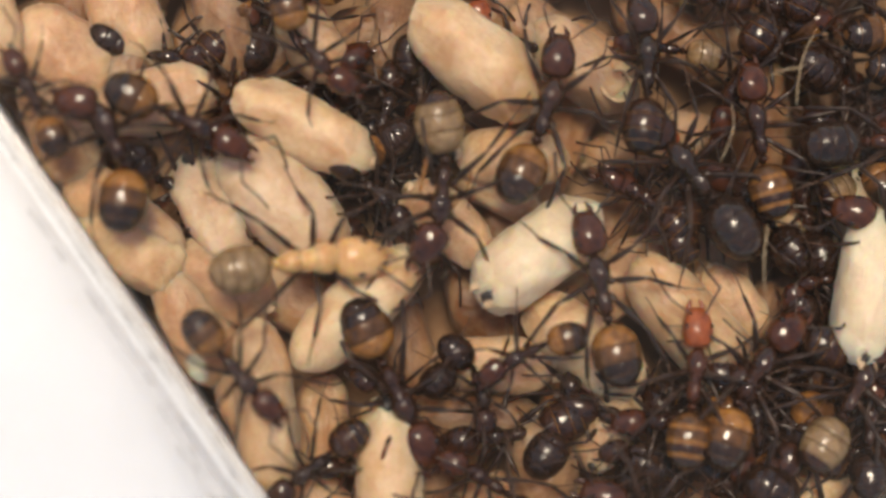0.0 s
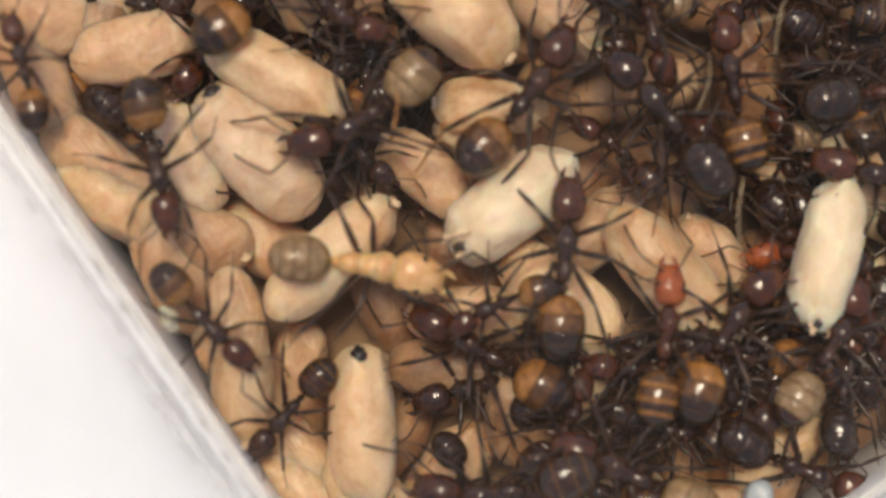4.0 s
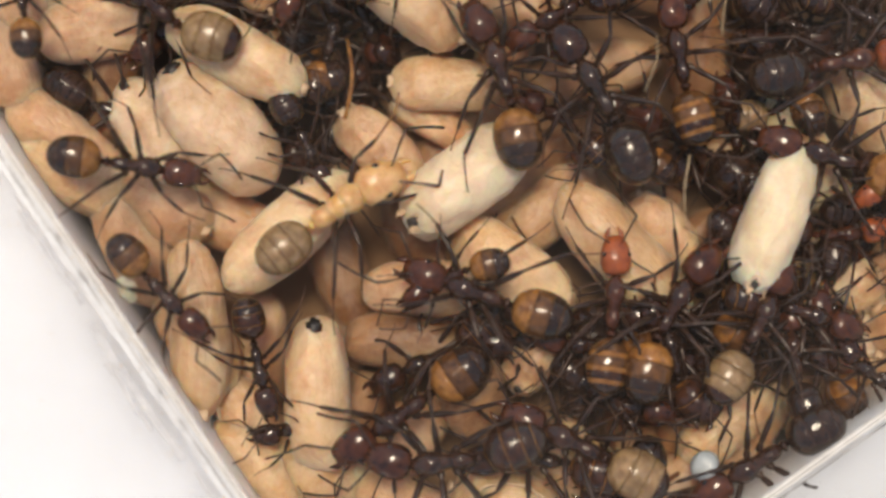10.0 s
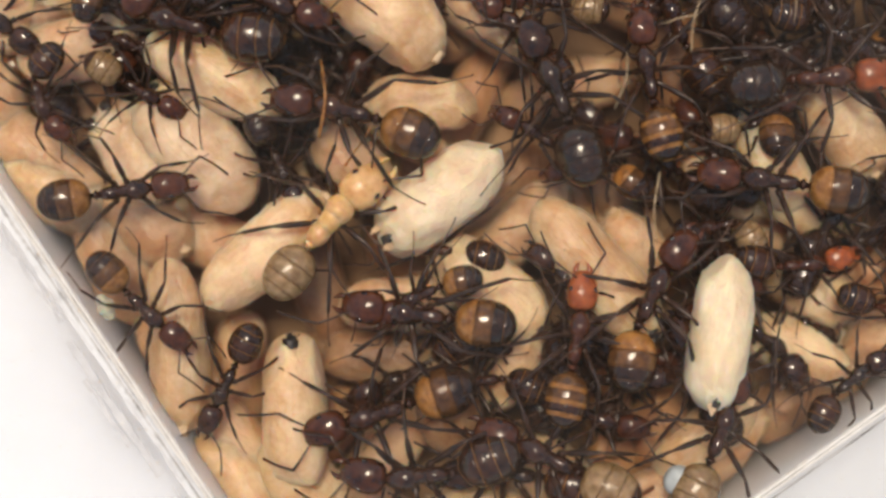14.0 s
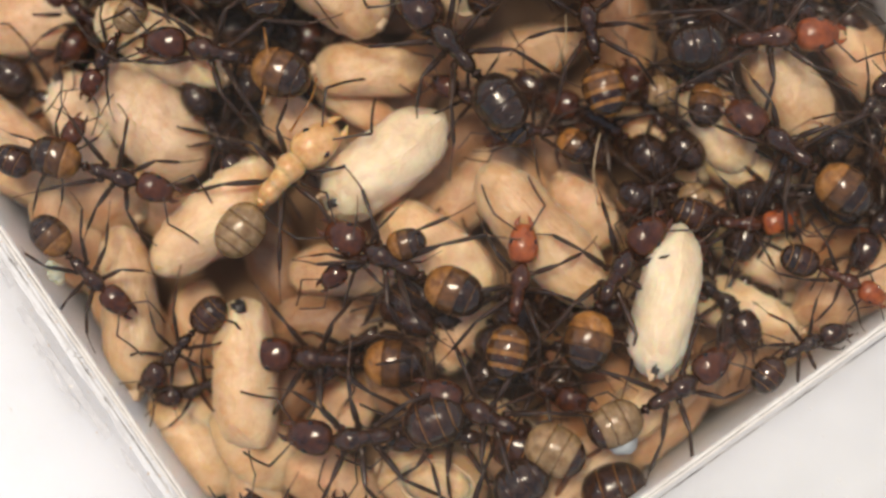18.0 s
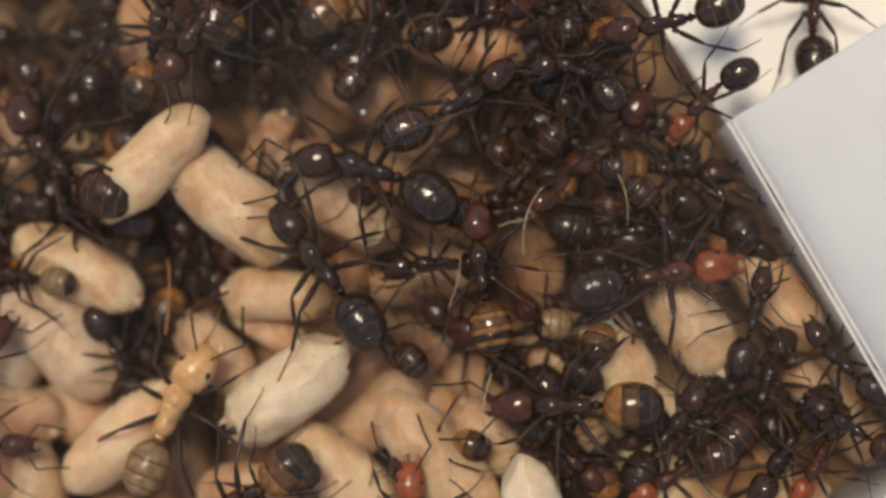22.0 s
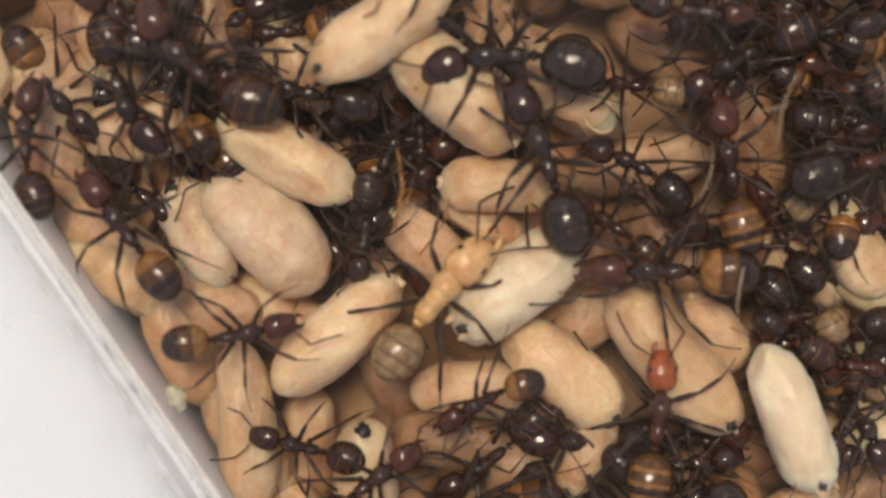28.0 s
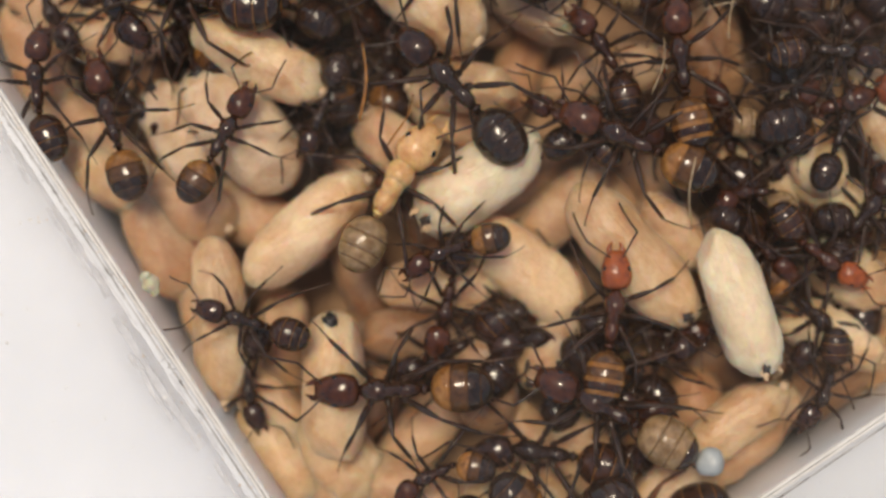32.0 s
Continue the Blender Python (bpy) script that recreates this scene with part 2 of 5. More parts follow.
def prism(points, z0, z1, bevel=0.0):
    """A straight-sided block over a polygon, mm."""
    bm = bmesh.new()
    low = [bm.verts.new((x * MM, y * MM, z0 * MM)) for x, y in points]
    high = [bm.verts.new((x * MM, y * MM, z1 * MM)) for x, y in points]
    n = len(points)
    bm.faces.new(low[::-1])
    top = bm.faces.new(high)
    for k in range(n):
        bm.faces.new((low[k], low[(k + 1) % n], high[(k + 1) % n], high[k]))
    bmesh.ops.recalc_face_normals(bm, faces=bm.faces)
    if bevel:
        bmesh.ops.bevel(bm, geom=list(top.edges), offset=bevel * MM, segments=2, affect="EDGES")
    return bm


# ---- the chamber: corners in plan, mm ----
A, C, B, W, E, D = (1.7, -27.15), (36.7, -2.7), (26.8, 14.3), (20.2, 24.1), (10.4, 42.8), (-26.8, 14.95)


def structure(name, bm, material, label):
    return tagged(part(name, bm, material), label, name.split("_")[0], kind="structure")


structure("ground", prism([(-600, -600), (600, -600), (600, 600), (-600, 600)], -8, -4), TABLE, "plain white table top under the nest block")
structure("floor", prism([(-90, -90), (110, -90), (110, 120), (-90, 120)], -4, 0), FLOOR, "brown stained floor of the nest chamber")
pass_low = (B[0] + 60 * 0.845, B[1] + 60 * 0.535)
pass_high = (W[0] + 60 * 0.82, W[1] + 60 * 0.572)
structure("wall_left", prism([A, D, (D[0] - 60, D[1] - 40), (A[0] - 60, A[1] - 40)], 0, TOP, 0.12), PLASTIC, "smooth white plastic wall with a glossy top face")
structure("wall_bottom", prism([(A[0] - 60, A[1] - 40.2), A, C, (C[0] + 60, C[1] - 40)], 0, TOP, 0.12), PLASTIC_DIM, "smooth pale grey plastic wall with a glossy top face")
structure("wall_right", prism([(C[0] + 60.2, C[1] - 39.8), (C[0] + 0.2, C[1] + 0.1), B, pass_low], 0, TOP, 0.12), PLASTIC_DIM, "smooth plastic wall greyed for its dimmer light, beside the passage")
structure("wall_passage", prism([W, pass_high, (W[0] + 20, W[1] + 80), E], 0, TOP, 0.12), STAINED, "cream plaster wall with brown stains at the passage")
structure("wall_upper", prism([D, (E[0], E[1] + 0.1), (E[0] - 5, E[1] + 60), (D[0] - 60, D[1] + 20)], 0, TOP, 0.12), STAINED, "cream plaster wall with sandy brown dirt along the edge")
structure("floor_passage", prism([(B[0] + 0.5, B[1] + 0.4), pass_low, (pass_low[0] + 40, pass_low[1] + 60), pass_high, (W[0] + .4, W[1] + .5)], 0.02, 4.5, 0.1), FILM, "pale grey plastic floor of the open passage")
structure("wall_passage_end", prism([(80, 30), (90, 30), (90, 90), (70, 90)], 0, TOP), PLASTIC, "white plastic wall closing the passage")


cover = structure("cover_glass", prism([(-64, -64), (74, -64), (74, 84), (-64, 84)], 12.4, 13.4), VEIL_PANE, "thin clear cover pane, faintly hazy with moisture")
# Spacers added out of view to hold the pane up.
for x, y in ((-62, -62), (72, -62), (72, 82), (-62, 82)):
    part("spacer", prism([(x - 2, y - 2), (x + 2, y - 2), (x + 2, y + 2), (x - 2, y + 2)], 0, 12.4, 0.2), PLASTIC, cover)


def ramp(p, q, foot, name, label, material=STAINED):
    """Plaster sloping from under a wall's edge into the chamber."""
    u = (Vector(q) - Vector(p)).normalized()
    n = Vector((-u.y, u.x))
    p, q = Vector(p) + u * 0.3, Vector(q) - u * 0.3
    bm = bmesh.new()
    steps = 40
    rows = []
    for i in range(steps + 1):
        c = p.lerp(q, i / steps)
        row = []
        for f, z in ((-0.05, TOP - 0.25), (0.25, TOP - 0.5), (0.55, 6.2), (1.0, 1.0), (-0.05, 1.0)):
            w = 0.5 * noise.noise(Vector((i * 0.35, f * 4, 2))) if 0 < f else 0
            d = c + n * (foot * f + w)
            row.append(bm.verts.new(Vector((d.x, d.y, z)) * MM))
        rows.append(row)
    for a, b in zip(rows, rows[1:]):
        for k in range(5):
            bm.faces.new((a[k], b[k], b[(k + 1) % 5], a[(k + 1) % 5]))
    bm.faces.new(rows[0])
    bm.faces.new(rows[-1][::-1])
    bmesh.ops.recalc_face_normals(bm, faces=bm.faces)
    return structure(name, smooth(bm), material, label)


ramp(E, D, 3.2, "trim_upper_slope", "sandy brown plaster sloping into the chamber")
ramp(W, E, 4.2, "trim_passage_slope", "pale hazy plastic sloping beside the passage", FILM)


def rim(p, q, name, label, double=False):
    """A thin glossy double lip along a chamber edge."""
    u = (Vector(q) - Vector(p)).normalized()
    n = Vector((u.y, -u.x))
    p, q = Vector(p) + u * 0.1, Vector(q) - u * 0.1
    body = structure(name, prism([tuple(p + n * 0.02), tuple(q + n * 0.02), tuple(q + n * 0.17), tuple(p + n * 0.17)], TOP - 0.5, TOP + 0.12, 0.05), RIM, label)
    if double:
        part("outer_lip", prism([tuple(p + n * 0.32), tuple(q + n * 0.32), tuple(q + n * 0.44), tuple(p + n * 0.44)], TOP - 0.02, TOP + 0.07, 0.03), RIM, body)
        part("groove_line", prism([tuple(p + n * 0.175), tuple(q + n * 0.175), tuple(q + n * 0.30), tuple(p + n * 0.30)], TOP, TOP + 0.02), SOOT, body, label="thin dark line of dirt in the rim")
    else:
        part("groove_line", prism([tuple(p + n * 0.56), tuple(q + n * 0.56), tuple(q + n * 0.63), tuple(p + n * 0.63)], TOP, TOP + 0.045), SOOT, body, label="thin broken line of dirt beside the rim")
        part("groove_line", prism([tuple(p + n * 0.175), tuple(q + n * 0.175), tuple(q + n * 0.235), tuple(p + n * 0.235)], TOP, TOP + 0.02), SOOT, body, label="thin broken line of dirt in the rim")
        part("outer_lip", prism([tuple(p + n * 0.24), tuple(q + n * 0.24), tuple(q + n * 0.36), tuple(p + n * 0.36)], TOP - 0.02, TOP + 0.05, 0.02), RIM, body)
    return body


rim(D, A, "trim_left", "clear glossy plastic rim along the chamber edge")
rim(A, C, "trim_bottom", "clear glossy plastic rim with a dark line")
rim(C, B, "trim_right", "clear glossy double plastic rim by the passage", True)
rim(pass_high, W, "trim_passage_side", "bright translucent edge of the plaster wall by the passage")
rim(E, D, "trim_upper", "pale rim with sandy dirt along the plaster edge")


def wide_edge(p, q, d0, d1, name, label):
    """A pale smooth border on a wall's top face, between two distances from its edge."""
    u = (Vector(q) - Vector(p)).normalized()
    n = Vector((u.y, -u.x))
    p, q = Vector(p) + u * 0.4, Vector(q) - u * 0.2
    return structure(name, prism([tuple(p + n * d0), tuple(q + n * d0), tuple(q + n * d1), tuple(p + n * d1)], TOP - 0.05, TOP + 0.08, 0.04), CREAM, label)


wide_edge(W, E, 0.0, 0.7, "trim_passage_lip", "cream translucent plastic lip beside the passage")
wide_edge(W, E, 0.78, 1.5, "trim_passage_border", "cream translucent plastic border on the plaster wall")
wide_edge(E, D, 0.55, 1.1, "trim_upper_border", "cream border along the plaster edge")


def along(d, out, z=TOP):
    """A place d mm from corner D towards A, out mm outside the left edge."""
    u = (Vector(A) - Vector(D)).normalized()
    p = Vector(D) + u * d + Vector((u.y, -u.x)) * out
    return Vector((p.x, p.y, z))


def band(name, d0, d1, o0, o1, rough, material, seed, label, parent, h=0.03):
    """A thin ragged film on the left wall's top face."""
    bm = bmesh.new()
    n = 90
    rows = []
    for i in range(n + 1):
        d = d0 + (d1 - d0) * i / n
        w0 = rough * noise.noise(Vector((d * 0.9, seed, 0))) + 0.5 * rough * noise.noise(Vector((d * 3.1, seed, 5)))
        w1 = rough * noise.noise(Vector((d * 0.8, seed, 9))) + 0.6 * rough * noise.noise(Vector((d * 2.7, seed, 3)))
        p, q = along(d, o0 + w0, TOP), along(d, max(o1 + w1, o0 + w0 + 0.05), TOP)
        rows.append([bm.verts.new(v * MM) for v in (p, p + Vector((0, 0, h)), q + Vector((0, 0, h)), q)])
    for a, b in zip(rows, rows[1:]):
        for k in range(3):
            bm.faces.new((a[k], b[k], b[k + 1], a[k + 1]))
    bm.faces.new(rows[0])
    bm.faces.new(rows[-1][::-1])
    bmesh.ops.recalc_face_normals(bm, faces=bm.faces)
    return part(name, bm, material, parent, label=label)


left_wall = bpy.data.objects["wall_left"]
# Grey dirt by the rim, with the top face's light falloff painted in.
band("edge_film", 1, 47.5, 0.42, 0.95, 0.14, EDGE_GREY, 1, "grey dirt film along the edge, with light falloff in its colour", left_wall)
for d0, d1, o0, o1, seed in ((14, 17, 1.3, 1.5, 2), (18.5, 24, 1.25, 1.45, 3), (25, 33, 1.4, 1.75, 4), (33.8, 38, 1.35, 1.5, 5), (39, 45.5, 1.3, 1.55, 6),
                             (21, 26, 0.8, 0.9, 7), (29, 34, 0.75, 0.9, 8), (5, 10, 1.1, 1.25, 9), (27, 31, 1.9, 2.1, 10)):
    band("smudge", d0, d1, o0, o1, 0.16, GRIME, seed, "blue-grey smudged dirt line", left_wall, 0.04)


def flecks(name, spots, material, label, seed, low=0.03, high=0.09):
    """Tiny crumbs strewn over a surface, as one mesh."""
    rnd = random.Random(seed)
    bm = bmesh.new()
    for p in spots:
        r = rnd.uniform(low, high)
        made = bmesh.ops.create_icosphere(bm, subdivisions=1, radius=r * MM, matrix=Matrix.Translation(p * MM) @ Matrix.Diagonal((rnd.uniform(.6, 1.8), rnd.uniform(.6, 1.4), .6, 1)))
        for v in made["verts"]:
            v.co += Vector((rnd.uniform(-1, 1), rnd.uniform(-1, 1), rnd.uniform(-1, 1))) * r * 0.3 * MM
    return tagged(part(name, bm, material), label, "dirt", kind="stuff")


rnd = random.Random(8)
flecks("dust", [along(rnd.uniform(0, 48), rnd.uniform(0.5, 3.5) + abs(rnd.gauss(0, 5)), TOP + 0.04) for _ in range(150)], RIM, "pale specks of dust on the white plastic", 4)
flecks("dirt_grains", [along(rnd.uniform(8, 48), 0.25 + abs(rnd.gauss(0, 0.6)), TOP + 0.05) for _ in range(60)], STAINED, "sandy crumbs along the chamber edge", 5, 0.02, 0.05)
flecks("soot_specks", [along(d, 0.60 + 0.13 * noise.noise(Vector((d * 0.5, 3, 0))) + rnd.gauss(0, 0.07), TOP + 0.035) for d in (rnd.uniform(6, 48) for _ in range(900)) if noise.noise(Vector((d * 0.7, 0, 9))) > -0.22],
       SOOT, "fine dark specks of dirt along the clear edge", 9, 0.012, 0.042)
upper = (Vector(E) - Vector(D)).normalized()
flecks("sand", [Vector((*(Vector(D) + upper * rnd.uniform(0, 55) + Vector((-upper.y, upper.x)) * abs(rnd.gauss(0.35, 0.9))), TOP + 0.05)) for _ in range(500)], STAINED,
       "sandy brown grains along the plaster edge", 6, 0.04, 0.12)
low_edge = (Vector(C) - Vector(A)).normalized()
flecks("dust", [Vector((*(Vector(A) + low_edge * rnd.uniform(0, 43) - Vector((-low_edge.y, low_edge.x)) * rnd.uniform(0.4, 9)), TOP + 0.04)) for _ in range(90)], RIM, "pale specks of dust on the bottom plastic", 7)


# ---- cocoons ----
def cocoon_mesh(seed, bend=0.0, crumple=0.5, n=36, rings=34):
    """A silk cocoon of length 1 mm and width 0.42 mm along x, to be scaled: blunt ends, dents and folds."""
    bm = bmesh.new()
    loops = []
    off = Vector((seed * 3.7, seed * 1.3, 0))
    rnd = random.Random(seed)
    flats = []      # flattened papery faces: direction and distance from the middle
    for k in range(9):
        end = k < 4
        way = Vector((rnd.choice((-1, 1)) * rnd.uniform(0.35, 0.9) if end else rnd.uniform(-0.15, 0.15), rnd.gauss(0, 0.6), rnd.gauss(0.3, 0.6))).normalized()
        reach = math.hypot(0.5 * way.x, 0.21 * math.hypot(way.y, way.z))
        flats.append((way, reach * (rnd.uniform(0.88, 0.98) if end else rnd.uniform(0.84, 0.96))))
    for i in range(rings + 1):
        u = -math.cos(math.pi * i / rings)
        r = 0.21 * (max(0, 1 - abs(u) ** 3.3)) ** 0.5 * (1 + 0.05 * u)
        loop = []
        for k in range(n):
            a = 2 * math.pi * k / n
            y, z = r * math.cos(a), r * math.sin(a)
            v = Vector((u * 0.5, y, z))
            d = noise.noise(v * 3.4 + off) * 0.021 + noise.noise(v * 12 + off) * 0.009 * crumple
            ridge = max(0.0, 1 - abs(noise.noise(Vector((u * 2.0, v.y * 7, v.z * 7)) + off * 1.7)) * 7) ** 2
            fold = ridge * 0.009 * crumple
            pleat = abs(noise.noise(Vector((u * 5, math.cos(a) * 3.2, math.sin(a) * 3.2)) + off))
            fold += max(0.0, abs(u) - 0.62) * 0.075 * crumple * max(0.0, 1 - pleat * 5)
            g = 1 + (d - fold) / max(r, 0.08)
            v.y, v.z = v.y * g, v.z * g
            for way, reach in flats:
                over = v.dot(way) - reach - 0.008 * noise.noise(v * 14 + off)
                if over > 0:
                    v -= way * over * 0.85
            v.y += bend * (u * u - 0.4) * 0.25
            loop.append(bm.verts.new(v * MM))
        loops.append(loop)
    for p, q in zip(loops[1:-1], loops[2:-1]):
        for k in range(n):
            bm.faces.new((p[k], q[k], q[(k + 1) % n], p[(k + 1) % n]))
    for end, ring in ((0, 1), (-1, -2)):
        tip = bm.verts.new(sum((v.co for v in loops[end]), Vector()) / n)
        for k in range(n):
            bm.faces.new((tip, loops[ring][k], loops[ring][(k + 1) % n]))
    for loop in (loops[0], loops[-1]):
        for v in loop:
            if not v.link_faces:
                bm.verts.remove(v)
    bmesh.ops.recalc_face_normals(bm, faces=bm.faces)
    return smooth(bm)


SHELLS = [as_mesh("shell", cocoon_mesh(s, bend=(s % 5 - 2) * 0.045, crumple=0.7 + 0.3 * (s % 4))) for s in range(16)]


def cap_mesh(seed):
    """A dark crusted spot on the upper side of a cocoon's end, lying on the same 1 mm body."""
    bm = bmesh.new()
    loops = []
    for i in range(6):
        u = 0.86 + 0.11 * i / 5
        half = (3 + 10 * math.sin(math.pi * i / 5)) * (1 + 1.3 * noise.noise(Vector((seed * 2.1, i * 1.3, 0.4))))
        r = 0.21 * (max(0, 1 - abs(u) ** 3.3)) ** 0.5 * (1 + 0.05 * u) + 0.008
        row = []
        for k in range(8):
            a = radians(90 + 26 * noise.noise(Vector((seed * 1.7, i * 0.9, 3))) + half * (k / 3.5 - 1))
            v = Vector((u * 0.5 + 0.004, r * math.cos(a), r * math.sin(a)))
            row.append((bm.verts.new(v * MM), bm.verts.new(v * 0.9 * MM)))
        loops.append(row)
    for p, q in zip(loops, loops[1:]):
        for k in range(7):
            bm.faces.new((p[k][0], q[k][0], q[k + 1][0], p[k + 1][0]))
    for p, q in zip(loops, loops[1:]):
        bm.faces.new((p[0][0], p[0][1], q[0][1], q[0][0]))
        bm.faces.new((p[-1][0], q[-1][0], q[-1][1], p[-1][1]))
    for row in (loops[0], loops[-1]):
        for k in range(7):
            bm.faces.new((row[k][0], row[k + 1][0], row[k + 1][1], row[k][1]))
    bmesh.ops.recalc_face_normals(bm, faces=bm.faces)
    return smooth(bm)


def fold_mesh(seed):
    """The crumpled, puckered end of a cocoon: a shallow crater with an uneven lip."""
    bm = bmesh.new()
    n = 16
    loops = []
    for i, (u, r) in enumerate(((0.440, 0.098), (0.482, 0.092), (0.505, 0.075), (0.508, 0.048), (0.494, 0.020))):
        loop = []
        for k in range(n):
            a = 2 * math.pi * k / n
            w = noise.noise(Vector((math.cos(a) * 1.7, math.sin(a) * 1.7, seed * 2.3 + i * 0.2)))
            loop.append(bm.verts.new(Vector((u + 0.028 * w, r * (1 + 0.35 * w) * math.cos(a), r * (1 + 0.35 * w) * math.sin(a) + 0.015)) * MM))
        loops.append(loop)
    for p, q in zip(loops, loops[1:]):
        for k in range(n):
            bm.faces.new((p[k], q[k], q[(k + 1) % n], p[(k + 1) % n]))
    bm.faces.new(loops[0])
    bm.faces.new(loops[-1][::-1])
    bmesh.ops.recalc_face_normals(bm, faces=bm.faces)
    return smooth(bm)


def flap_mesh(seed):
    """A torn shred of silk standing up from the upper side of a cocoon's end."""
    bm = bmesh.new()
    rnd = random.Random(seed)
    rows = []
    for i in range(5):
        f = i / 4
        w = 0.028 * (1 - f) ** 0.6 + 0.004
        y = rnd.uniform(-0.008, 0.008)
        x, z = 0.44 + 0.075 * f, 0.118 - 0.03 * f + 0.035 * f * f * rnd.uniform(0.3, 1.6)
        rows.append([bm.verts.new(Vector((x, y + d * w, z + h)) * MM) for d, h in ((-1, 0), (0, 0.006), (1, 0), (0, -0.006))])
    for a, b in zip(rows, rows[1:]):
        for k in range(4):
            bm.faces.new((a[k], b[k], b[(k + 1) % 4], a[(k + 1) % 4]))
    bm.faces.new(rows[0])
    bm.faces.new(rows[-1][::-1])
    bmesh.ops.recalc_face_normals(bm, faces=bm.faces)
    return bm


FLAPS = [as_mesh("torn_flap", flap_mesh(s)) for s in range(5)]
FOLDS = [as_mesh("crumpled_end", fold_mesh(s)) for s in range(5)]
CAPS = [as_mesh("cap", cap_mesh(s)) for s in range(6)]


def turn(x, y, z):
    return pose(0, 0, 0, x, y, z)



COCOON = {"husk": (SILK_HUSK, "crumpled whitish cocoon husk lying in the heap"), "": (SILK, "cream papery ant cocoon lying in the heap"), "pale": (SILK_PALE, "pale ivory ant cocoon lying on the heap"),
          "dim": (SILK_DIM, "tan ant cocoon deep in the heap, dulled for the shade there"), "shaded": (SILK_SHADED, "dark brown ant cocoon deep in the heap, darkened for the shade there"), "rust": (SILK_RUST, "orange brown ant cocoon among dark ants")}
count_cocoons = [0]
PLACED = []        # middles of the cocoons, mm


def cocoon(x, y, z, heading, length, width, kind="", tilt=0.0, cap=False, roll=0.0, label="", fold=True):
    """A cocoon with its middle at x, y, z mm; heading points to its capped end."""
    k = count_cocoons[0]
    count_cocoons[0] += 1
    material, text = COCOON[kind]
    PLACED.append(Vector((x, y, z)))
    thing = new("cocoon")
    thing.matrix_basis = mm(x, y, z, roll, -tilt, heading)
    tagged(thing, label or (text.replace(" lying", " with a dark spot, lying") if cap else text), "cocoon", "cocoons in the heap")
    fit = Matrix.Diagonal((length, width / 0.42, width / 0.42, 1))
    part("shell", SHELLS[k % len(SHELLS)], material, thing, fit)
    if cap:
        part("cap", CAPS[k % len(CAPS)], SPOT, thing, fit, "black crusted spot")
    if k % 3 == 0 and kind != "husk":
        for j in range(2):
            part("torn_flap", FLAPS[(k + j) % len(FLAPS)], SILK_TORN, thing, fit @ turn(-70 + 65 * j + 17 * (k % 5), 0, 0))
    if not cap:
        pucker = mm(0.5, 0, 0) @ Matrix.Diagonal((0.6, 0.5, 0.5, 1)) @ mm(-0.495, 0, 0)
        part("crumpled_end", FOLDS[k % len(FOLDS)], SILK_TORN if kind in ("", "pale") else material, thing, fit @ turn(0, 0, 0 if fold else 180) @ pucker)
    return thing


# ---- ants: meshes in mm, head towards +x ----
def gaster_radius(u):
    return 0.99 * max(0.0, 1 - abs((u - 0.46) / (0.46 if u < 0.46 else 0.54)) ** 2.3) ** 0.5 + 0.01


def gaster_shell(u0, u1, lift, length=2.6):
    """One tergite of the gaster, from u0 to u1 of its length, its hind edge standing proud."""
    rings = []
    for i in range(7):
        u = u0 + (u1 - u0) * i / 6
        r = gaster_radius(u) + lift * (0.5 + 0.5 * i / 6)
        rings.append((-u * length, 0, 0.02, r, r * 0.9))
    inner = [(rings[0][0] - 0.02, 0, 0.02, rings[0][3] * 0.8, rings[0][4] * 0.8)]
    outer = [(rings[-1][0] + 0.03, 0, 0.02, rings[-1][3] * 0.8, rings[-1][4] * 0.8)]
    return loft(inner + rings + outer, 16)


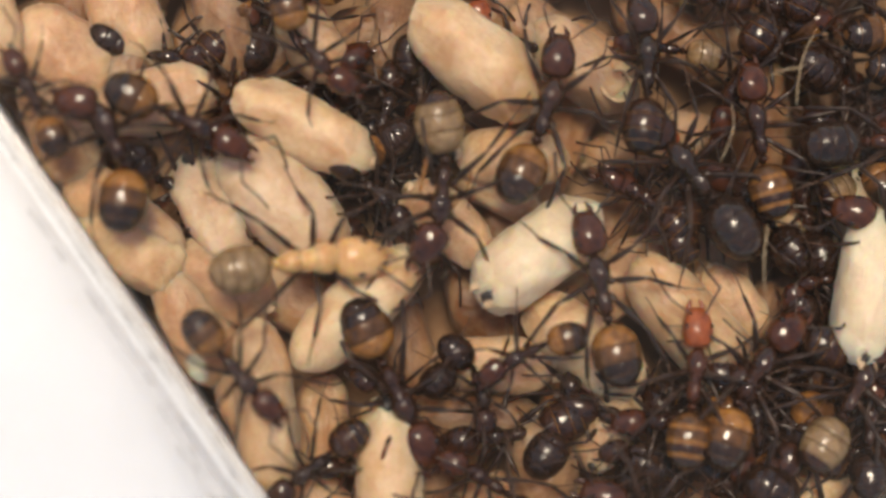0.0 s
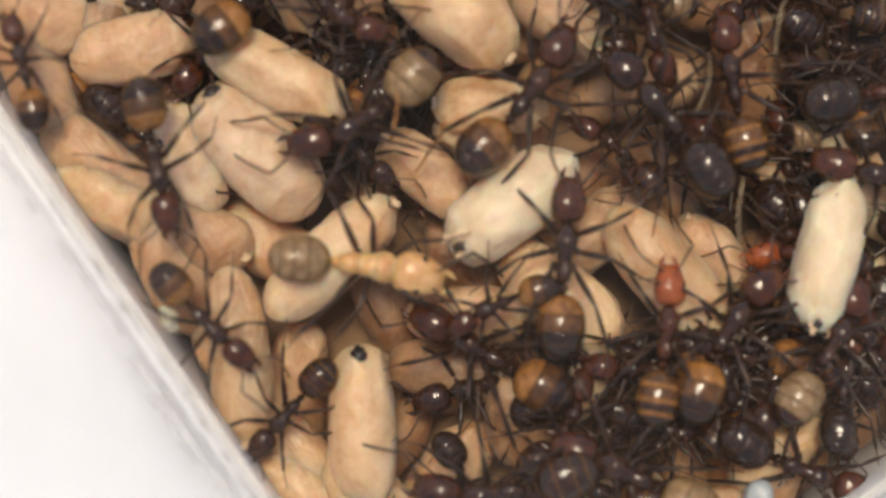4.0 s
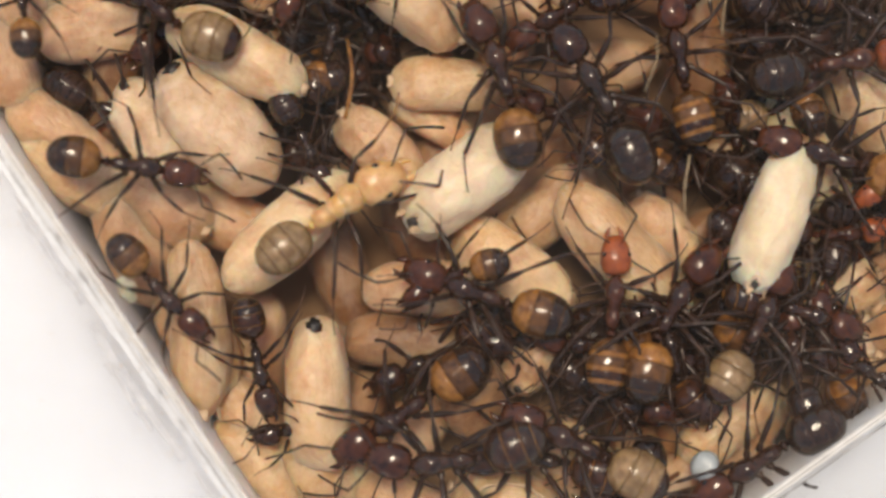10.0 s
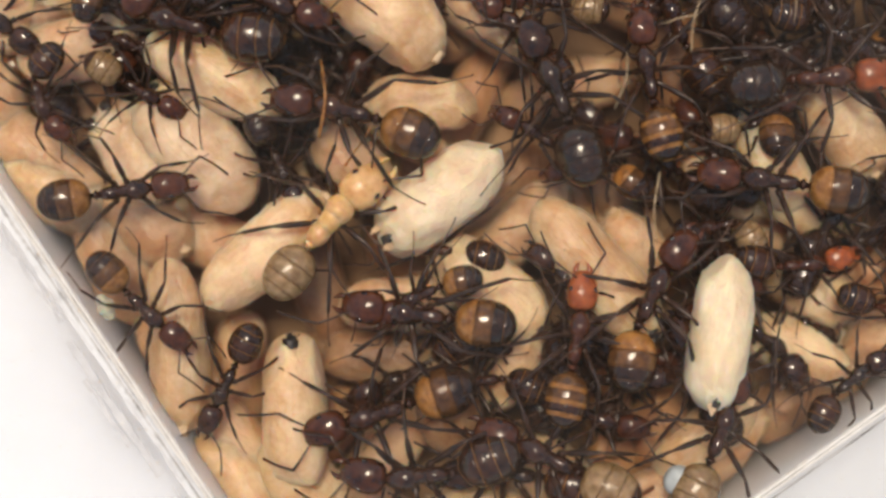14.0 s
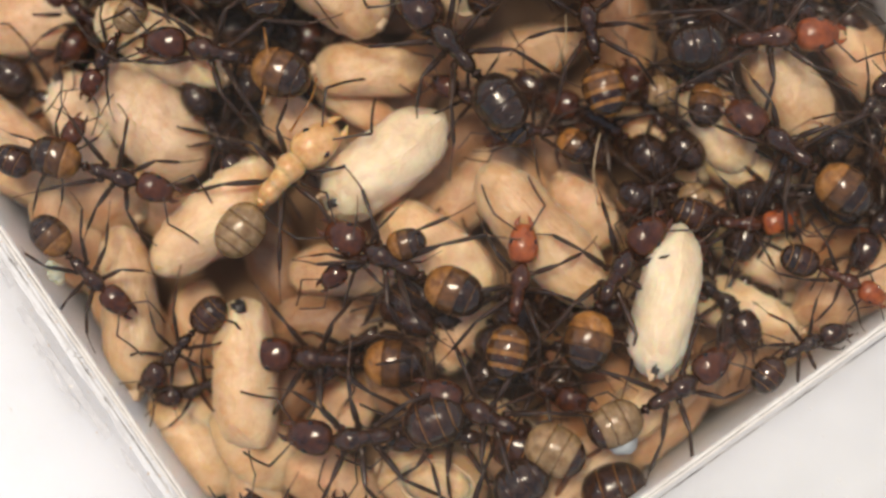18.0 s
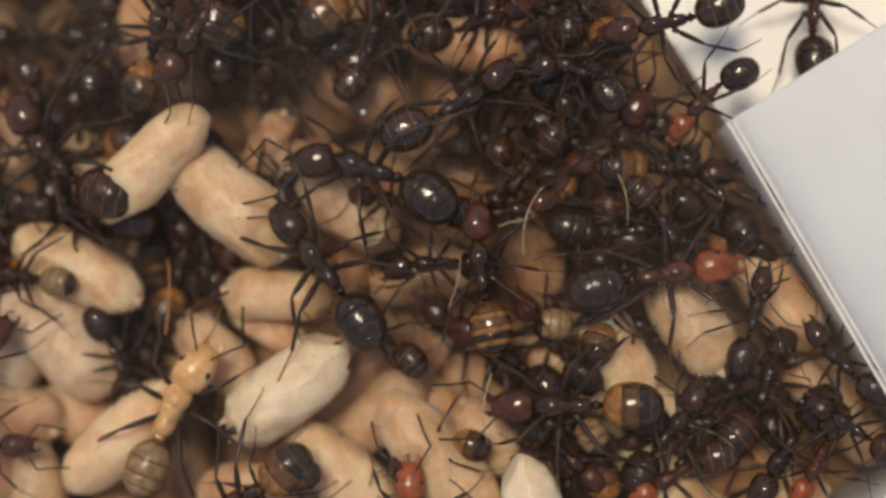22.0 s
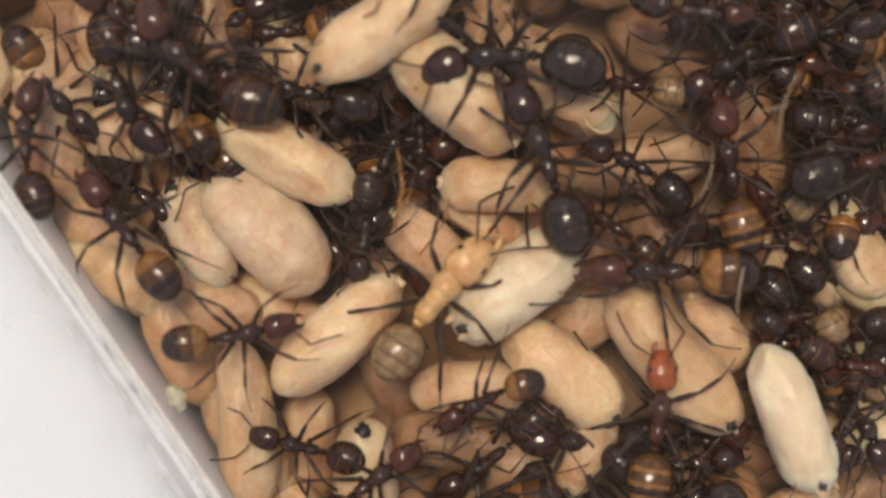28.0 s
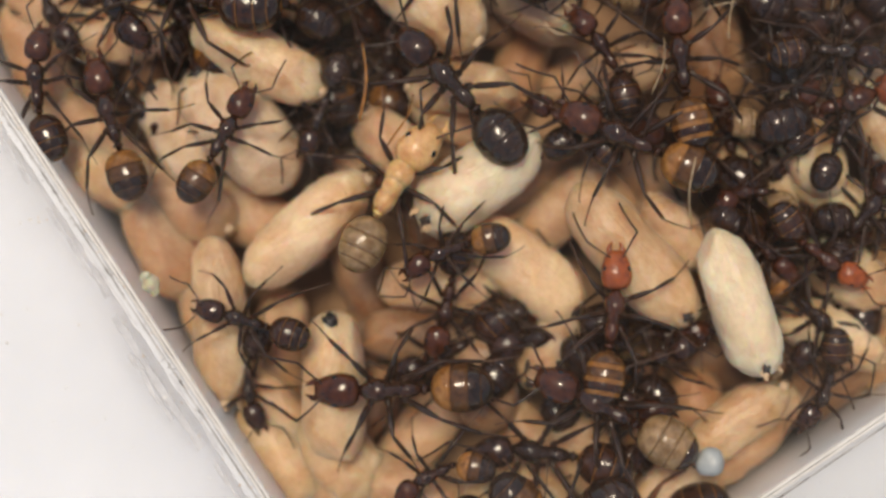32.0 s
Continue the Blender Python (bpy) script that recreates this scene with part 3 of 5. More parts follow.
ANT = {
    "head": as_mesh("head", loft([(-0.93, 0.00, 0.02, 0.18, 0.17), (-0.88, 0.00, 0.02, 0.43, 0.35), (-0.72, 0.00, 0.03, 0.62, 0.47), (-0.42, 0.00, 0.06, 0.71, 0.54),
                                  (-0.06, 0.00, 0.06, 0.71, 0.55), (0.29, 0.00, 0.03, 0.64, 0.51), (0.58, 0.00, -0.01, 0.53, 0.43), (0.79, 0.00, -0.06, 0.43, 0.32),
                                  (0.89, 0.00, -0.10, 0.31, 0.21)], 16, 2.3)),
    "pronotum": as_mesh("pronotum", loft([(0.0, 0, 0.12, 0.36, 0.40), (0.20, 0, 0.16, 0.46, 0.50), (0.48, 0, 0.19, 0.52, 0.53), (0.70, 0, 0.16, 0.52, 0.49),
                                          (0.92, 0, 0.09, 0.43, 0.40), (1.12, 0, 0.04, 0.27, 0.27), (1.28, 0, 0.03, 0.17, 0.18)], 14)),
    "mesothorax": as_mesh("mesothorax", loft([(-0.62, 0, -0.02, 0.34, 0.40), (-0.40, 0, 0.02, 0.38, 0.44), (-0.15, 0, 0.10, 0.42, 0.48), (0.08, 0, 0.16, 0.44, 0.52),
                                              (0.26, 0, 0.16, 0.41, 0.49), (0.46, 0, 0.12, 0.38, 0.44)], 14)),
    "propodeum": as_mesh("propodeum", loft([(-1.26, 0, -0.12, 0.15, 0.18), (-1.18, 0, -0.04, 0.27, 0.33), (-0.98, 0, 0.04, 0.38, 0.46), (-0.72, 0, 0.07, 0.42, 0.49),
                                            (-0.50, 0, 0.04, 0.40, 0.45), (-0.30, 0, 0.02, 0.37, 0.43), (-0.20, 0, 0.02, 0.30, 0.36)], 14)),
    "petiole": as_mesh("petiole", loft([(0.20, 0, -0.05, 0.10, 0.10), (0.08, 0, 0.05, 0.20, 0.24), (-0.02, 0, 0.12, 0.27, 0.34), (-0.10, 0, 0.02, 0.18, 0.2),
                                        (-0.30, 0, -0.04, 0.10, 0.11)], 10)),
    "gaster": as_mesh("gaster", loft([(-2.6 * u, 0, 0.02, gaster_radius(u) * 0.99, gaster_radius(u) * 0.89) for u in (0.01, 0.05, 0.12, 0.22, 0.35, 0.5, 0.65, 0.8, 0.9, 0.96, 0.995)], 16)),
    "eye": as_mesh("eye", loft([(-0.14, 0, 0, 0.03, 0.03), (-0.09, 0, 0, 0.09, 0.08), (0.0, 0, 0, 0.13, 0.11), (0.09, 0, 0, 0.09, 0.08), (0.14, 0, 0, 0.03, 0.03)], 8)),
    "mandible": as_mesh("mandible", loft([(0.0, 0, 0, 0.12, 0.10), (0.18, 0.02, 0, 0.13, 0.09), (0.34, -0.04, 0, 0.11, 0.07), (0.48, -0.16, 0, 0.05, 0.05), (0.52, -0.22, 0, 0.015, 0.015)], 8)),
    "scape": as_mesh("antenna", loft([(0, 0, 0, 0.05, 0.05), (0.1, 0, 0, 0.035, 0.035), (0.8, 0.02, 0, 0.045, 0.045), (1.35, 0, 0, 0.06, 0.06), (1.4, 0, 0, 0.03, 0.03)], 6)),
    "funiculus": as_mesh("funiculus", loft([(0, 0, 0, 0.04, 0.04)] + [(0.02 + 0.17 * i + d, 0.05 * math.sin(i * 0.3), 0, r, r) for i in range(10)
                                                                     for d, r in ((0.02, 0.044), (0.14, 0.062))] + [(1.8, 0, 0, 0.02, 0.02)], 6)),
}
TERGITES = [as_mesh("tergite", gaster_shell(*span)) for span in ((0.03, 0.335, 0.012), (0.352, 0.605, 0.014), (0.62, 0.80, 0.012), (0.815, 0.985, 0.008))]
TERGITES_WIDE = [as_mesh("tergite", gaster_shell(*span)) for span in ((0.03, 0.24, 0.012), (0.33, 0.50, 0.014), (0.59, 0.73, 0.012), (0.81, 0.97, 0.008))]


def leg_meshes(femur, tibia, tarsus):
    upper = loft([(0, 0, 0, 0.15, 0.17), (0.25, 0, 0, 0.16, 0.17), (0.36, 0, 0, 0.085, 0.085), (0.55, 0, 0, 0.14, 0.16), (femur * 0.7, 0, 0, 0.13, 0.145),
                  (femur * 0.95, 0, 0, 0.075, 0.08), (femur + 0.02, 0, 0, 0.05, 0.05)], 8)
    lower = loft([(-0.03, 0, 0, 0.05, 0.05), (0.1, 0, 0, 0.07, 0.075), (tibia * 0.5, 0, 0, 0.10, 0.105), (tibia * 0.92, 0, 0, 0.085, 0.085), (tibia + 0.03, 0, 0, 0.04, 0.04)], 6)
    foot = loft([(-0.03, 0, 0, 0.04, 0.04)] + [(tarsus * f, 0.10 * f * f, 0.06 * f, r, r) for f, r in ((0.1, 0.042), (0.3, 0.030), (0.45, 0.036), (0.6, 0.026), (0.75, 0.034), (0.9, 0.026))]
                + [(tarsus, 0.12, 0.05, 0.042, 0.028)], 6)
    return as_mesh("leg", upper), as_mesh("shin", lower), as_mesh("foot", foot), femur, tibia


LEGS = [leg_meshes(1.65, 1.35, 1.15), leg_meshes(1.7, 1.45, 1.25), leg_meshes(2.1, 1.95, 1.5)]
HIPS = [(0.72, 52), (0.12, 96), (-0.45, 142)]

BODY = {   # head, thorax, legs
    "dark": ("red", "brown", "leg"), "black": ("brown", "black", "leg"), "red": ("rust", "red", "leg"), "callow": ("yellow", "yellow", "leg"), "rust": ("rust", "rust", "leg_rust")}
GASTER = {  # membrane, four tergites, wide gaps
    "amber": ("umber", ("amber", "umber", "black", "black"), False), "black": ("brown", ("black", "black", "black", "black"), False),
    "banded": ("amber", ("umber", "umber", "brown", "black"), True), "striped": ("umber", ("olive", "olive", "olive", "brown"), False),
    "brown": ("amber", ("brown", "brown", "black", "black"), False), "yellow": ("umber", ("olive", "olive", "olive", "olive"), False)}
GASTER_WORDS = {"amber": "amber and black", "black": "shiny black", "banded": "brown gaster with pale bands and a black", "striped": "swollen striped olive",
                "brown": "glossy brown", "yellow": "swollen honey-coloured"}
BODY_WORDS = {"dark": "dark red-brown ant", "black": "blackish brown ant", "red": "ant with an orange-red head", "callow": "young pale yellow ant", "rust": "rusty orange ant"}
LEGS_OF = {}
dice = random.Random(5)


def ant(x, y, z, heading, size=1.0, head=0.0, tail=0.0, body="dark", gaster="amber", pitch=0.0, roll=0.0, drop=-6.0, nod=-8.0, spread=1.0, crouch=0.0, label=""):
    """An ant with the middle of its thorax at x, y, z mm. head, tail: degrees by which head and gaster turn to the left."""
    thing = new("ant")
    thing.matrix_basis = mm(x, y, z, roll, -pitch, heading)
    thing.scale = (size, size, size)
    words = label or BODY_WORDS[body] + " with " + ("a " if gaster != "amber" else "an ") + GASTER_WORDS[gaster] + " gaster"
    words = words.replace("gaster with pale bands and a black gaster", "gaster with pale bands")
    tagged(thing, words, "ant", "ants in the nest")
    c_head, c_thorax, c_leg = (CHITIN[k] for k in BODY[body])
    for name in ("pronotum", "mesothorax", "propodeum"):
        slim = {"pronotum": 0.95, "mesothorax": 0.74, "propodeum": 0.80}[name]
        part(name, ANT[name], c_thorax, thing, Matrix.Diagonal((1.08, 1.25 * slim ** 0.3, 1.2, 1)) if body == "callow" else Matrix.Diagonal((1, slim, 0.5 + 0.5 * slim, 1)))
    c_foot = CHITIN["foot"]
    part("petiole", ANT["petiole"], c_thorax, thing, mm(-1.38, 0, -0.05))
    at = mm(1.25, 0, 0.05) @ turn(0, -nod, head) @ mm(0.92, 0, 0)
    if body == "callow":
        at = mm(1.05, 0, 0.05) @ turn(0, -nod, head) @ Matrix.Diagonal((1.22, 1.25, 1.2, 1)) @ mm(0.86, 0, 0)
    skull = part("head", ANT["head"], c_head, thing, at)
    for s in (1, -1):
        part("eye", ANT["eye"], CHITIN["eye"], skull, mm(-0.02, 0.53 * s, 0.38, 35 * s, 0, -8 * s))
        part("mandible", ANT["mandible"], c_head, skull, mm(0.77, 0.28 * s, -0.12, 0, 0, 10 * s) @ Matrix.Diagonal((1, s, 1, 1)))
        out = dice.uniform(28, 62)
        scape = part("antenna", ANT["scape"], c_leg, thing, at @ mm(0.50, 0.28 * s, 0.36, 0, -dice.uniform(5, 28), out * s))
        part("funiculus", ANT["funiculus"], c_leg, scape, mm(1.38, 0, 0, 0, dice.uniform(15, 45), -dice.uniform(35, 85) * s))
    core, colours, wide = GASTER[gaster]
    belly = part("gaster", ANT["gaster"], CHITIN[core], thing, mm(-1.62, 0, -0.06) @ turn(0, -drop, tail))
    for mesh, colour in zip(TERGITES_WIDE if wide else TERGITES, colours):
        part("tergite", mesh, CHITIN[colour], belly)
    legs = []
    for (upper, lower, foot, femur, tibia), (hip, way) in zip(LEGS, HIPS):
        for s in (1, -1):
            a = way + dice.uniform(-16, 16) * spread
            up = 32 + dice.uniform(-12, 14) - crouch
            leg = part("leg", upper, c_leg, thing, mm(hip, 0.34 * s, -0.26) @ turn(0, 0, a * s) @ turn(0, -up, 0))
            knee = mm(femur, 0, 0) @ turn(0, 0, dice.uniform(5, 55) * s * (1 if way > 90 else -1)) @ turn(0, up + 30 + dice.uniform(-8, 12), 0)
            part("shin", lower, c_leg, leg, knee)
            part("foot", foot, c_foot, leg, knee @ mm(tibia, 0, 0) @ turn(0, -dice.uniform(5, 25), dice.uniform(-25, 25)))
            legs.append(leg)
    LEGS_OF[thing.name] = legs
    return thing


def stride(thing, spans):
    """Swings the legs by threes while the ant walks, in the given spans of seconds."""
    for k, leg in enumerate(LEGS_OF[thing.name]):
        rest = leg.matrix_basis.copy()
        side = 1 if k % 2 == 0 else -1
        phase = 1 if k in (0, 3, 4) else -1
        rows = [(0.0, rest)]
        for t0, t1 in spans:
            n = max(2, int((t1 - t0) / 0.25))
            for i in range(n + 1):
                t = t0 + (t1 - t0) * i / n
                if t <= rows[-1][0] + 0.1:
                    continue
                swing = 0 if i in (0, n) else 15 * phase * (1 if i % 2 else -1)
                lift = 8 if swing * side < 0 else 0
                m = Matrix.Translation(rest.translation) @ turn(0, 0, swing) @ rest.to_3x3().to_4x4() @ turn(0, -lift, 0)
                rows.append((t, m))
        if rows[-1][0] < 31.9:
            rows.append((32.0, rest))
        walk(leg, rows)


def go(thing, rows):
    """Keys a thing's way: rows of seconds, x, y, z in mm, heading."""
    rest = thing.matrix_basis.to_euler()
    walk(thing, [(t, mm(x, y, z, math.degrees(rest.x), math.degrees(rest.y), h)) for t, x, y, z, h in rows])


def late(thing, rows):
    """Lets an ant that is seen late wait at the chamber's upper end and walk in."""
    rnd = random.Random(len(thing.name) + int(rows[1][0] * 10) + int(rows[1][1] * 7))
    t1, x, y, z, h = rows[1]
    far = Vector((rnd.uniform(-3, 8), rnd.uniform(25, 34)))
    way = math.degrees(math.atan2(y - far.y, x - far.x))
    way += round((h - way) / 360) * 360
    if abs(way - h) > 80:
        way = h + math.copysign(80, way - h)
    leave = t1 - rnd.uniform(2.6, 3.6)
    go(thing, [(0, far.x, far.y, z, way), (leave, far.x, far.y, z, way)] + rows[1:])
    return leave, t1


# ---- the heap ----
cocoon(-9.30, -7.04, TOP - 3.5, -85, 9.20, 3.14)
cocoon(-3.18, -10.42, TOP - 3.2, 92, 8.31, 3.58, cap=True)
cocoon(-4.62, -2.13, TOP - 3.2, 41, 8.53, 3.36)
cocoon(4.38, 0.55, TOP - 2.6, -142, 7.86, 3.92, "pale", cap=True)
cocoon(12.35, -3.25, TOP - 3.2, -49, 9.60, 3.70, cap=True)
cocoon(6.85, -4.10, TOP - 4.2, -40, 7.60, 3.60, cap=True)
cocoon(14.70, -2.00, TOP - 4.7, 128, 4.90, 2.90, "dim")
cocoon(1.17, 10.32, TOP - 2.5, -41, 8.27, 4.06)
cocoon(3.37, 5.42, TOP - 4.0, 176, 5.97, 2.94)
cocoon(-0.01, 2.18, TOP - 4.6, 137, 5.70, 2.94, "dim")
cocoon(-7.32, 6.87, TOP - 3.0, -27, 7.96, 3.30)
cocoon(-11.13, 13.07, TOP - 4.8, 101, 7.42, 3.08, "shaded")
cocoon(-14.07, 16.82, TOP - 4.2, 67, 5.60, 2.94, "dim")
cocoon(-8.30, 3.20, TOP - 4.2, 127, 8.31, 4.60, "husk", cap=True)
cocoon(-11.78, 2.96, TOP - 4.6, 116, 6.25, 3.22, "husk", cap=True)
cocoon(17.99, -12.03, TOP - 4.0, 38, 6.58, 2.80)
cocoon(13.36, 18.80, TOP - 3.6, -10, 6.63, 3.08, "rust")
cocoon(1.45, -7.77, TOP - 5.2, -4, 7.20, 3.08, "shaded")
cocoon(4.79, -9.98, TOP - 4.6, 94, 5.81, 3.50, "shaded", cap=True)
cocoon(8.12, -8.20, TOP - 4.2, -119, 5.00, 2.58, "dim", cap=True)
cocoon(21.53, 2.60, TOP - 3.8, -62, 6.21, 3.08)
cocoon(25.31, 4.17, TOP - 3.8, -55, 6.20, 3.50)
cocoon(5.33, 11.43, TOP - 5.0, -43, 6.42, 3.36, "shaded")
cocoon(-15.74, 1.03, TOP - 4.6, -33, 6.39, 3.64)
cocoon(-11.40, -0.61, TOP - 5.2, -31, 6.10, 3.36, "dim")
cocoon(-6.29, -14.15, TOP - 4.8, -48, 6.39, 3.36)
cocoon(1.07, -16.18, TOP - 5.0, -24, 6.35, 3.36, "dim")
cocoon(4.66, -19.95, TOP - 5.8, -31, 6.29, 4.20, "shaded")
cocoon(1.38, -23.35, TOP - 6.0, -23, 6.31, 3.36, "shaded")
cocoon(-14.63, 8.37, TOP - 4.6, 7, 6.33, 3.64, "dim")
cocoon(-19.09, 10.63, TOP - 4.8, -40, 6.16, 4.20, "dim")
cocoon(-16.66, 9.94, TOP - 5.6, -132, 5.46, 3.92, "shaded")
cocoon(-2.80, 11.98, TOP - 6.2, -96, 5.59, 3.36, "shaded")
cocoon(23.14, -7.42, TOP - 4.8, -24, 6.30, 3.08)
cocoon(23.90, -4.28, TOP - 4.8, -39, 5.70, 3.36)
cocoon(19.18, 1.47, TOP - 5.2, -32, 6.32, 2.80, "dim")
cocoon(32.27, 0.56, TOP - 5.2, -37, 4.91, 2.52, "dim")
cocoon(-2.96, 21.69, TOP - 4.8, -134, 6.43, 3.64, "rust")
cocoon(-3.25, 17.89, TOP - 5.2, -52, 6.40, 3.64, "shaded")
cocoon(2.61, 13.21, TOP - 5.0, 64, 4.95, 2.52, "shaded")
cocoon(7.66, 16.64, TOP - 5.6, -25, 5.80, 3.08, "shaded")
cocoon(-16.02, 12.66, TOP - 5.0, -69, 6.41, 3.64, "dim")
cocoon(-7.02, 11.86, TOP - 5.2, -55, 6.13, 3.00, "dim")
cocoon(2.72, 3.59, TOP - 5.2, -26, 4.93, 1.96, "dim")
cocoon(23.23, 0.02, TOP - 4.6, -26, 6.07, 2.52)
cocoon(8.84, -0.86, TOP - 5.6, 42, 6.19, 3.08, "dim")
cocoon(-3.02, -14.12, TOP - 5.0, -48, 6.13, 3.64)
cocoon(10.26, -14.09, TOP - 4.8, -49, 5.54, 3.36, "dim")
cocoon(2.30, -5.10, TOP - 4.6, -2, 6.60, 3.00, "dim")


def ring_mesh(seed, rx, ry, r):
    """A curled, uneven silk lip round an opening, lying flat, mm."""
    bm = bmesh.new()
    n, loops = 36, []
    for i in range(n):
        a = 2 * math.pi * i / n
        w = noise.noise(Vector((math.cos(a) * 1.6, math.sin(a) * 1.6, seed)))
        c = Vector((rx * math.cos(a) * (1 + 0.12 * w), ry * math.sin(a) * (1 + 0.12 * w), 0.35 * w))
        out = Vector((math.cos(a), math.sin(a), 0))
        thick = r * (1 + 0.5 * w)
        loops.append([bm.verts.new((c + out * math.cos(k * math.pi / 4) * thick + Vector((0, 0, 1.3 * thick * math.sin(k * math.pi / 4)))) * MM) for k in range(8)])
    for i in range(n):
        p, q = loops[i], loops[(i + 1) % n]
        for k in range(8):
            bm.faces.new((p[k], q[k], q[(k + 1) % 8], p[(k + 1) % 8]))
    bmesh.ops.recalc_face_normals(bm, faces=bm.faces)
    return smooth(bm)


def hollow_mesh(rx, ry):
    """The dented inside of an opened cocoon."""
    return loft([(x * rx, 0, -0.25 * (1 - x * x), ry * math.sqrt(max(0.02, 1 - x * x)), 0.12) for x in (-0.99, -0.8, -0.4, 0, 0.4, 0.8, 0.99)], 14)


def opened_cocoon(x, y, z, heading, length, width, hole, rx, ry, kind, seed):
    """A cocoon with a torn opening on its upper side, hole mm along from its middle."""
    thing = cocoon(x, y, z, heading, length, width, kind, fold=False, label="torn open papery cocoon with a curled lip")
    at = mm(hole, 0, width * 0.45)
    part("lip", ring_mesh(seed, rx, ry, 0.10), SILK_TORN, thing, at, "curled torn silk lip")
    part("hollow", hollow_mesh(rx, ry), SILK, thing, at)
    return thing


opened_cocoon(6.55, -16.0, TOP - 4.3, -14, 6.2, 3.6, 0.2, 2.0, 1.2, "", 3)
opened_cocoon(6.9, 10.2, TOP - 4.2, -38, 7.0, 3.4, 2.0, 0.85, 0.75, "dim", 8)
white_cocoon = cocoon(20.69, -1.32, 8.1, -99, 8.06, 3.25, "pale", cap=True, label="ivory cocoon hauled upright by ants")
carried_cocoon = cocoon(-5.40, 23.85, 8.7, -77, 8.01, 3.30, "", cap=True, label="pale cocoon with a dark end, dragged by an ant")


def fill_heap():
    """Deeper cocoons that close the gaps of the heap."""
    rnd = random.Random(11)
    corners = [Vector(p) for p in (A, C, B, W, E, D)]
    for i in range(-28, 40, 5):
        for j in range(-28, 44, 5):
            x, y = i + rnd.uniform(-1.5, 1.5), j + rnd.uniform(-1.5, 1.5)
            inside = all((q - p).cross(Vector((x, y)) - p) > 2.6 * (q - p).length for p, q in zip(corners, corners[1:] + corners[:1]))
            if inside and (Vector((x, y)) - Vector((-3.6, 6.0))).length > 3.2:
                # darker kinds put the shade between the cocoons into their colour
                cocoon(x, y, rnd.uniform(1.5, 3.5), rnd.uniform(0, 360), rnd.uniform(7.2, 8.4), rnd.uniform(3.0, 3.5), "shaded" if (x < 5 and y > 2) or rnd.random() < 0.45 else rnd.choice(("rust", "dim")), tilt=rnd.uniform(-12, 12))
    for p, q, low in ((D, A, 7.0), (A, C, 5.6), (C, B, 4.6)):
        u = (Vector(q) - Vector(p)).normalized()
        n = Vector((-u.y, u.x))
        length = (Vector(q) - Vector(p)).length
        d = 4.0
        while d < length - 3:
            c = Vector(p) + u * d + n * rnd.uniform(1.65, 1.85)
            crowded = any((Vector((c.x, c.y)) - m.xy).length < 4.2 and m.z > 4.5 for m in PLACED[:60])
            cocoon(c.x, c.y, low + rnd.uniform(-0.5, 0.3) - (2.0 if crowded else 0.0), math.degrees(math.atan2(u.y, u.x)) + rnd.uniform(-14, 14), rnd.uniform(7.2, 8.2), rnd.uniform(3.1, 3.5), rnd.choice(("dim", "dim", "")) if p == D else rnd.choice(("dim", "shaded")), tilt=rnd.uniform(-6, 6))
            d += rnd.uniform(5.6, 6.8)


fill_heap()


# ---- ants ----
walker_0 = ant(-10.39, -5.32, TOP - 0.9, -49, 0.93, 3, -3, "dark", "amber")
walker_1 = ant(-16.49, 6.30, TOP - 0.9, 114, 1.19, 58, -31, "dark", "amber")
walker_2 = ant(-20.19, 8.18, TOP - 0.9, 117, 0.80, 3, -4, "dark", "amber")
walker_3 = ant(-12.76, 6.77, TOP - 0.9, -26, 1.05, -1, 1, "dark", "amber")
walker_4 = ant(-6.78, 10.09, TOP - 0.9, -52, 0.92, 25, -23, "dark", "amber")
walker_5 = ant(-0.65, 3.31, TOP - 0.9, -96, 1.21, -25, 17, "dark", "striped")
walker_6 = ant(-3.61, 3.48, TOP - 2.7, -44, 0.80, -5, 4, "black", "black")
walker_7 = ant(4.57, 7.60, TOP - 0.9, 72, 1.23, 11, -9, "dark", "amber")
walker_8 = ant(11.63, 4.55, TOP - 0.9, 128, 1.27, 4, -4, "black", "black")
walker_9 = ant(7.07, -1.14, TOP - 0.9, 102, 1.22, -1, 1, "dark", "amber")
walker_10 = ant(15.11, 6.57, TOP - 0.9, 99, 1.10, -9, 4, "dark", "banded")
walker_11 = ant(-7.01, 0.18, TOP - 0.9, 6, 1.17, -9, 4, "callow", "yellow")
walker_12 = ant(11.71, -5.60, TOP - 0.9, 83, 1.10, 6, -3, "red", "banded")
walker_13 = ant(22.34, 5.97, TOP - 0.9, 2, 1.21, -3, 3, "red", "black")
walker_14 = ant(-2.75, -6.40, TOP - 2.3, -65, 1.27, -1, 1, "dark", "amber")
walker_15 = ant(19.51, -3.87, TOP - 2.7, -44, 0.80, -6, 6, "dark", "black")
walker_16 = ant(21.52, 5.03, TOP - 2.7, 49, 0.80, 35, -27, "dark", "striped")
walker_17 = ant(10.76, 10.91, TOP - 2.7, 172, 0.80, 3, -3, "dark", "striped")
walker_18 = ant(9.99, 3.01, TOP - 2.5, 136, 0.89, 11, -20, "dark", "brown")
walker_19 = ant(1.34, -6.19, TOP - 2.7, -72, 0.80, -25, 33, "black", "black")
walker_20 = ant(1.54, -10.61, TOP - 2.5, 145, 0.89, 16, -27, "dark", "brown")
walker_21 = ant(9.60, 9.87, TOP - 0.9, 90, 1.11, 12, -9, "black", "brown")
walker_22 = ant(11.47, 4.72, TOP - 2.5, 105, 0.89, 12, -19, "red", "brown")
walker_23 = ant(14.53, 9.06, TOP - 2.7, -113, 0.97, 10, -11, "dark", "brown")
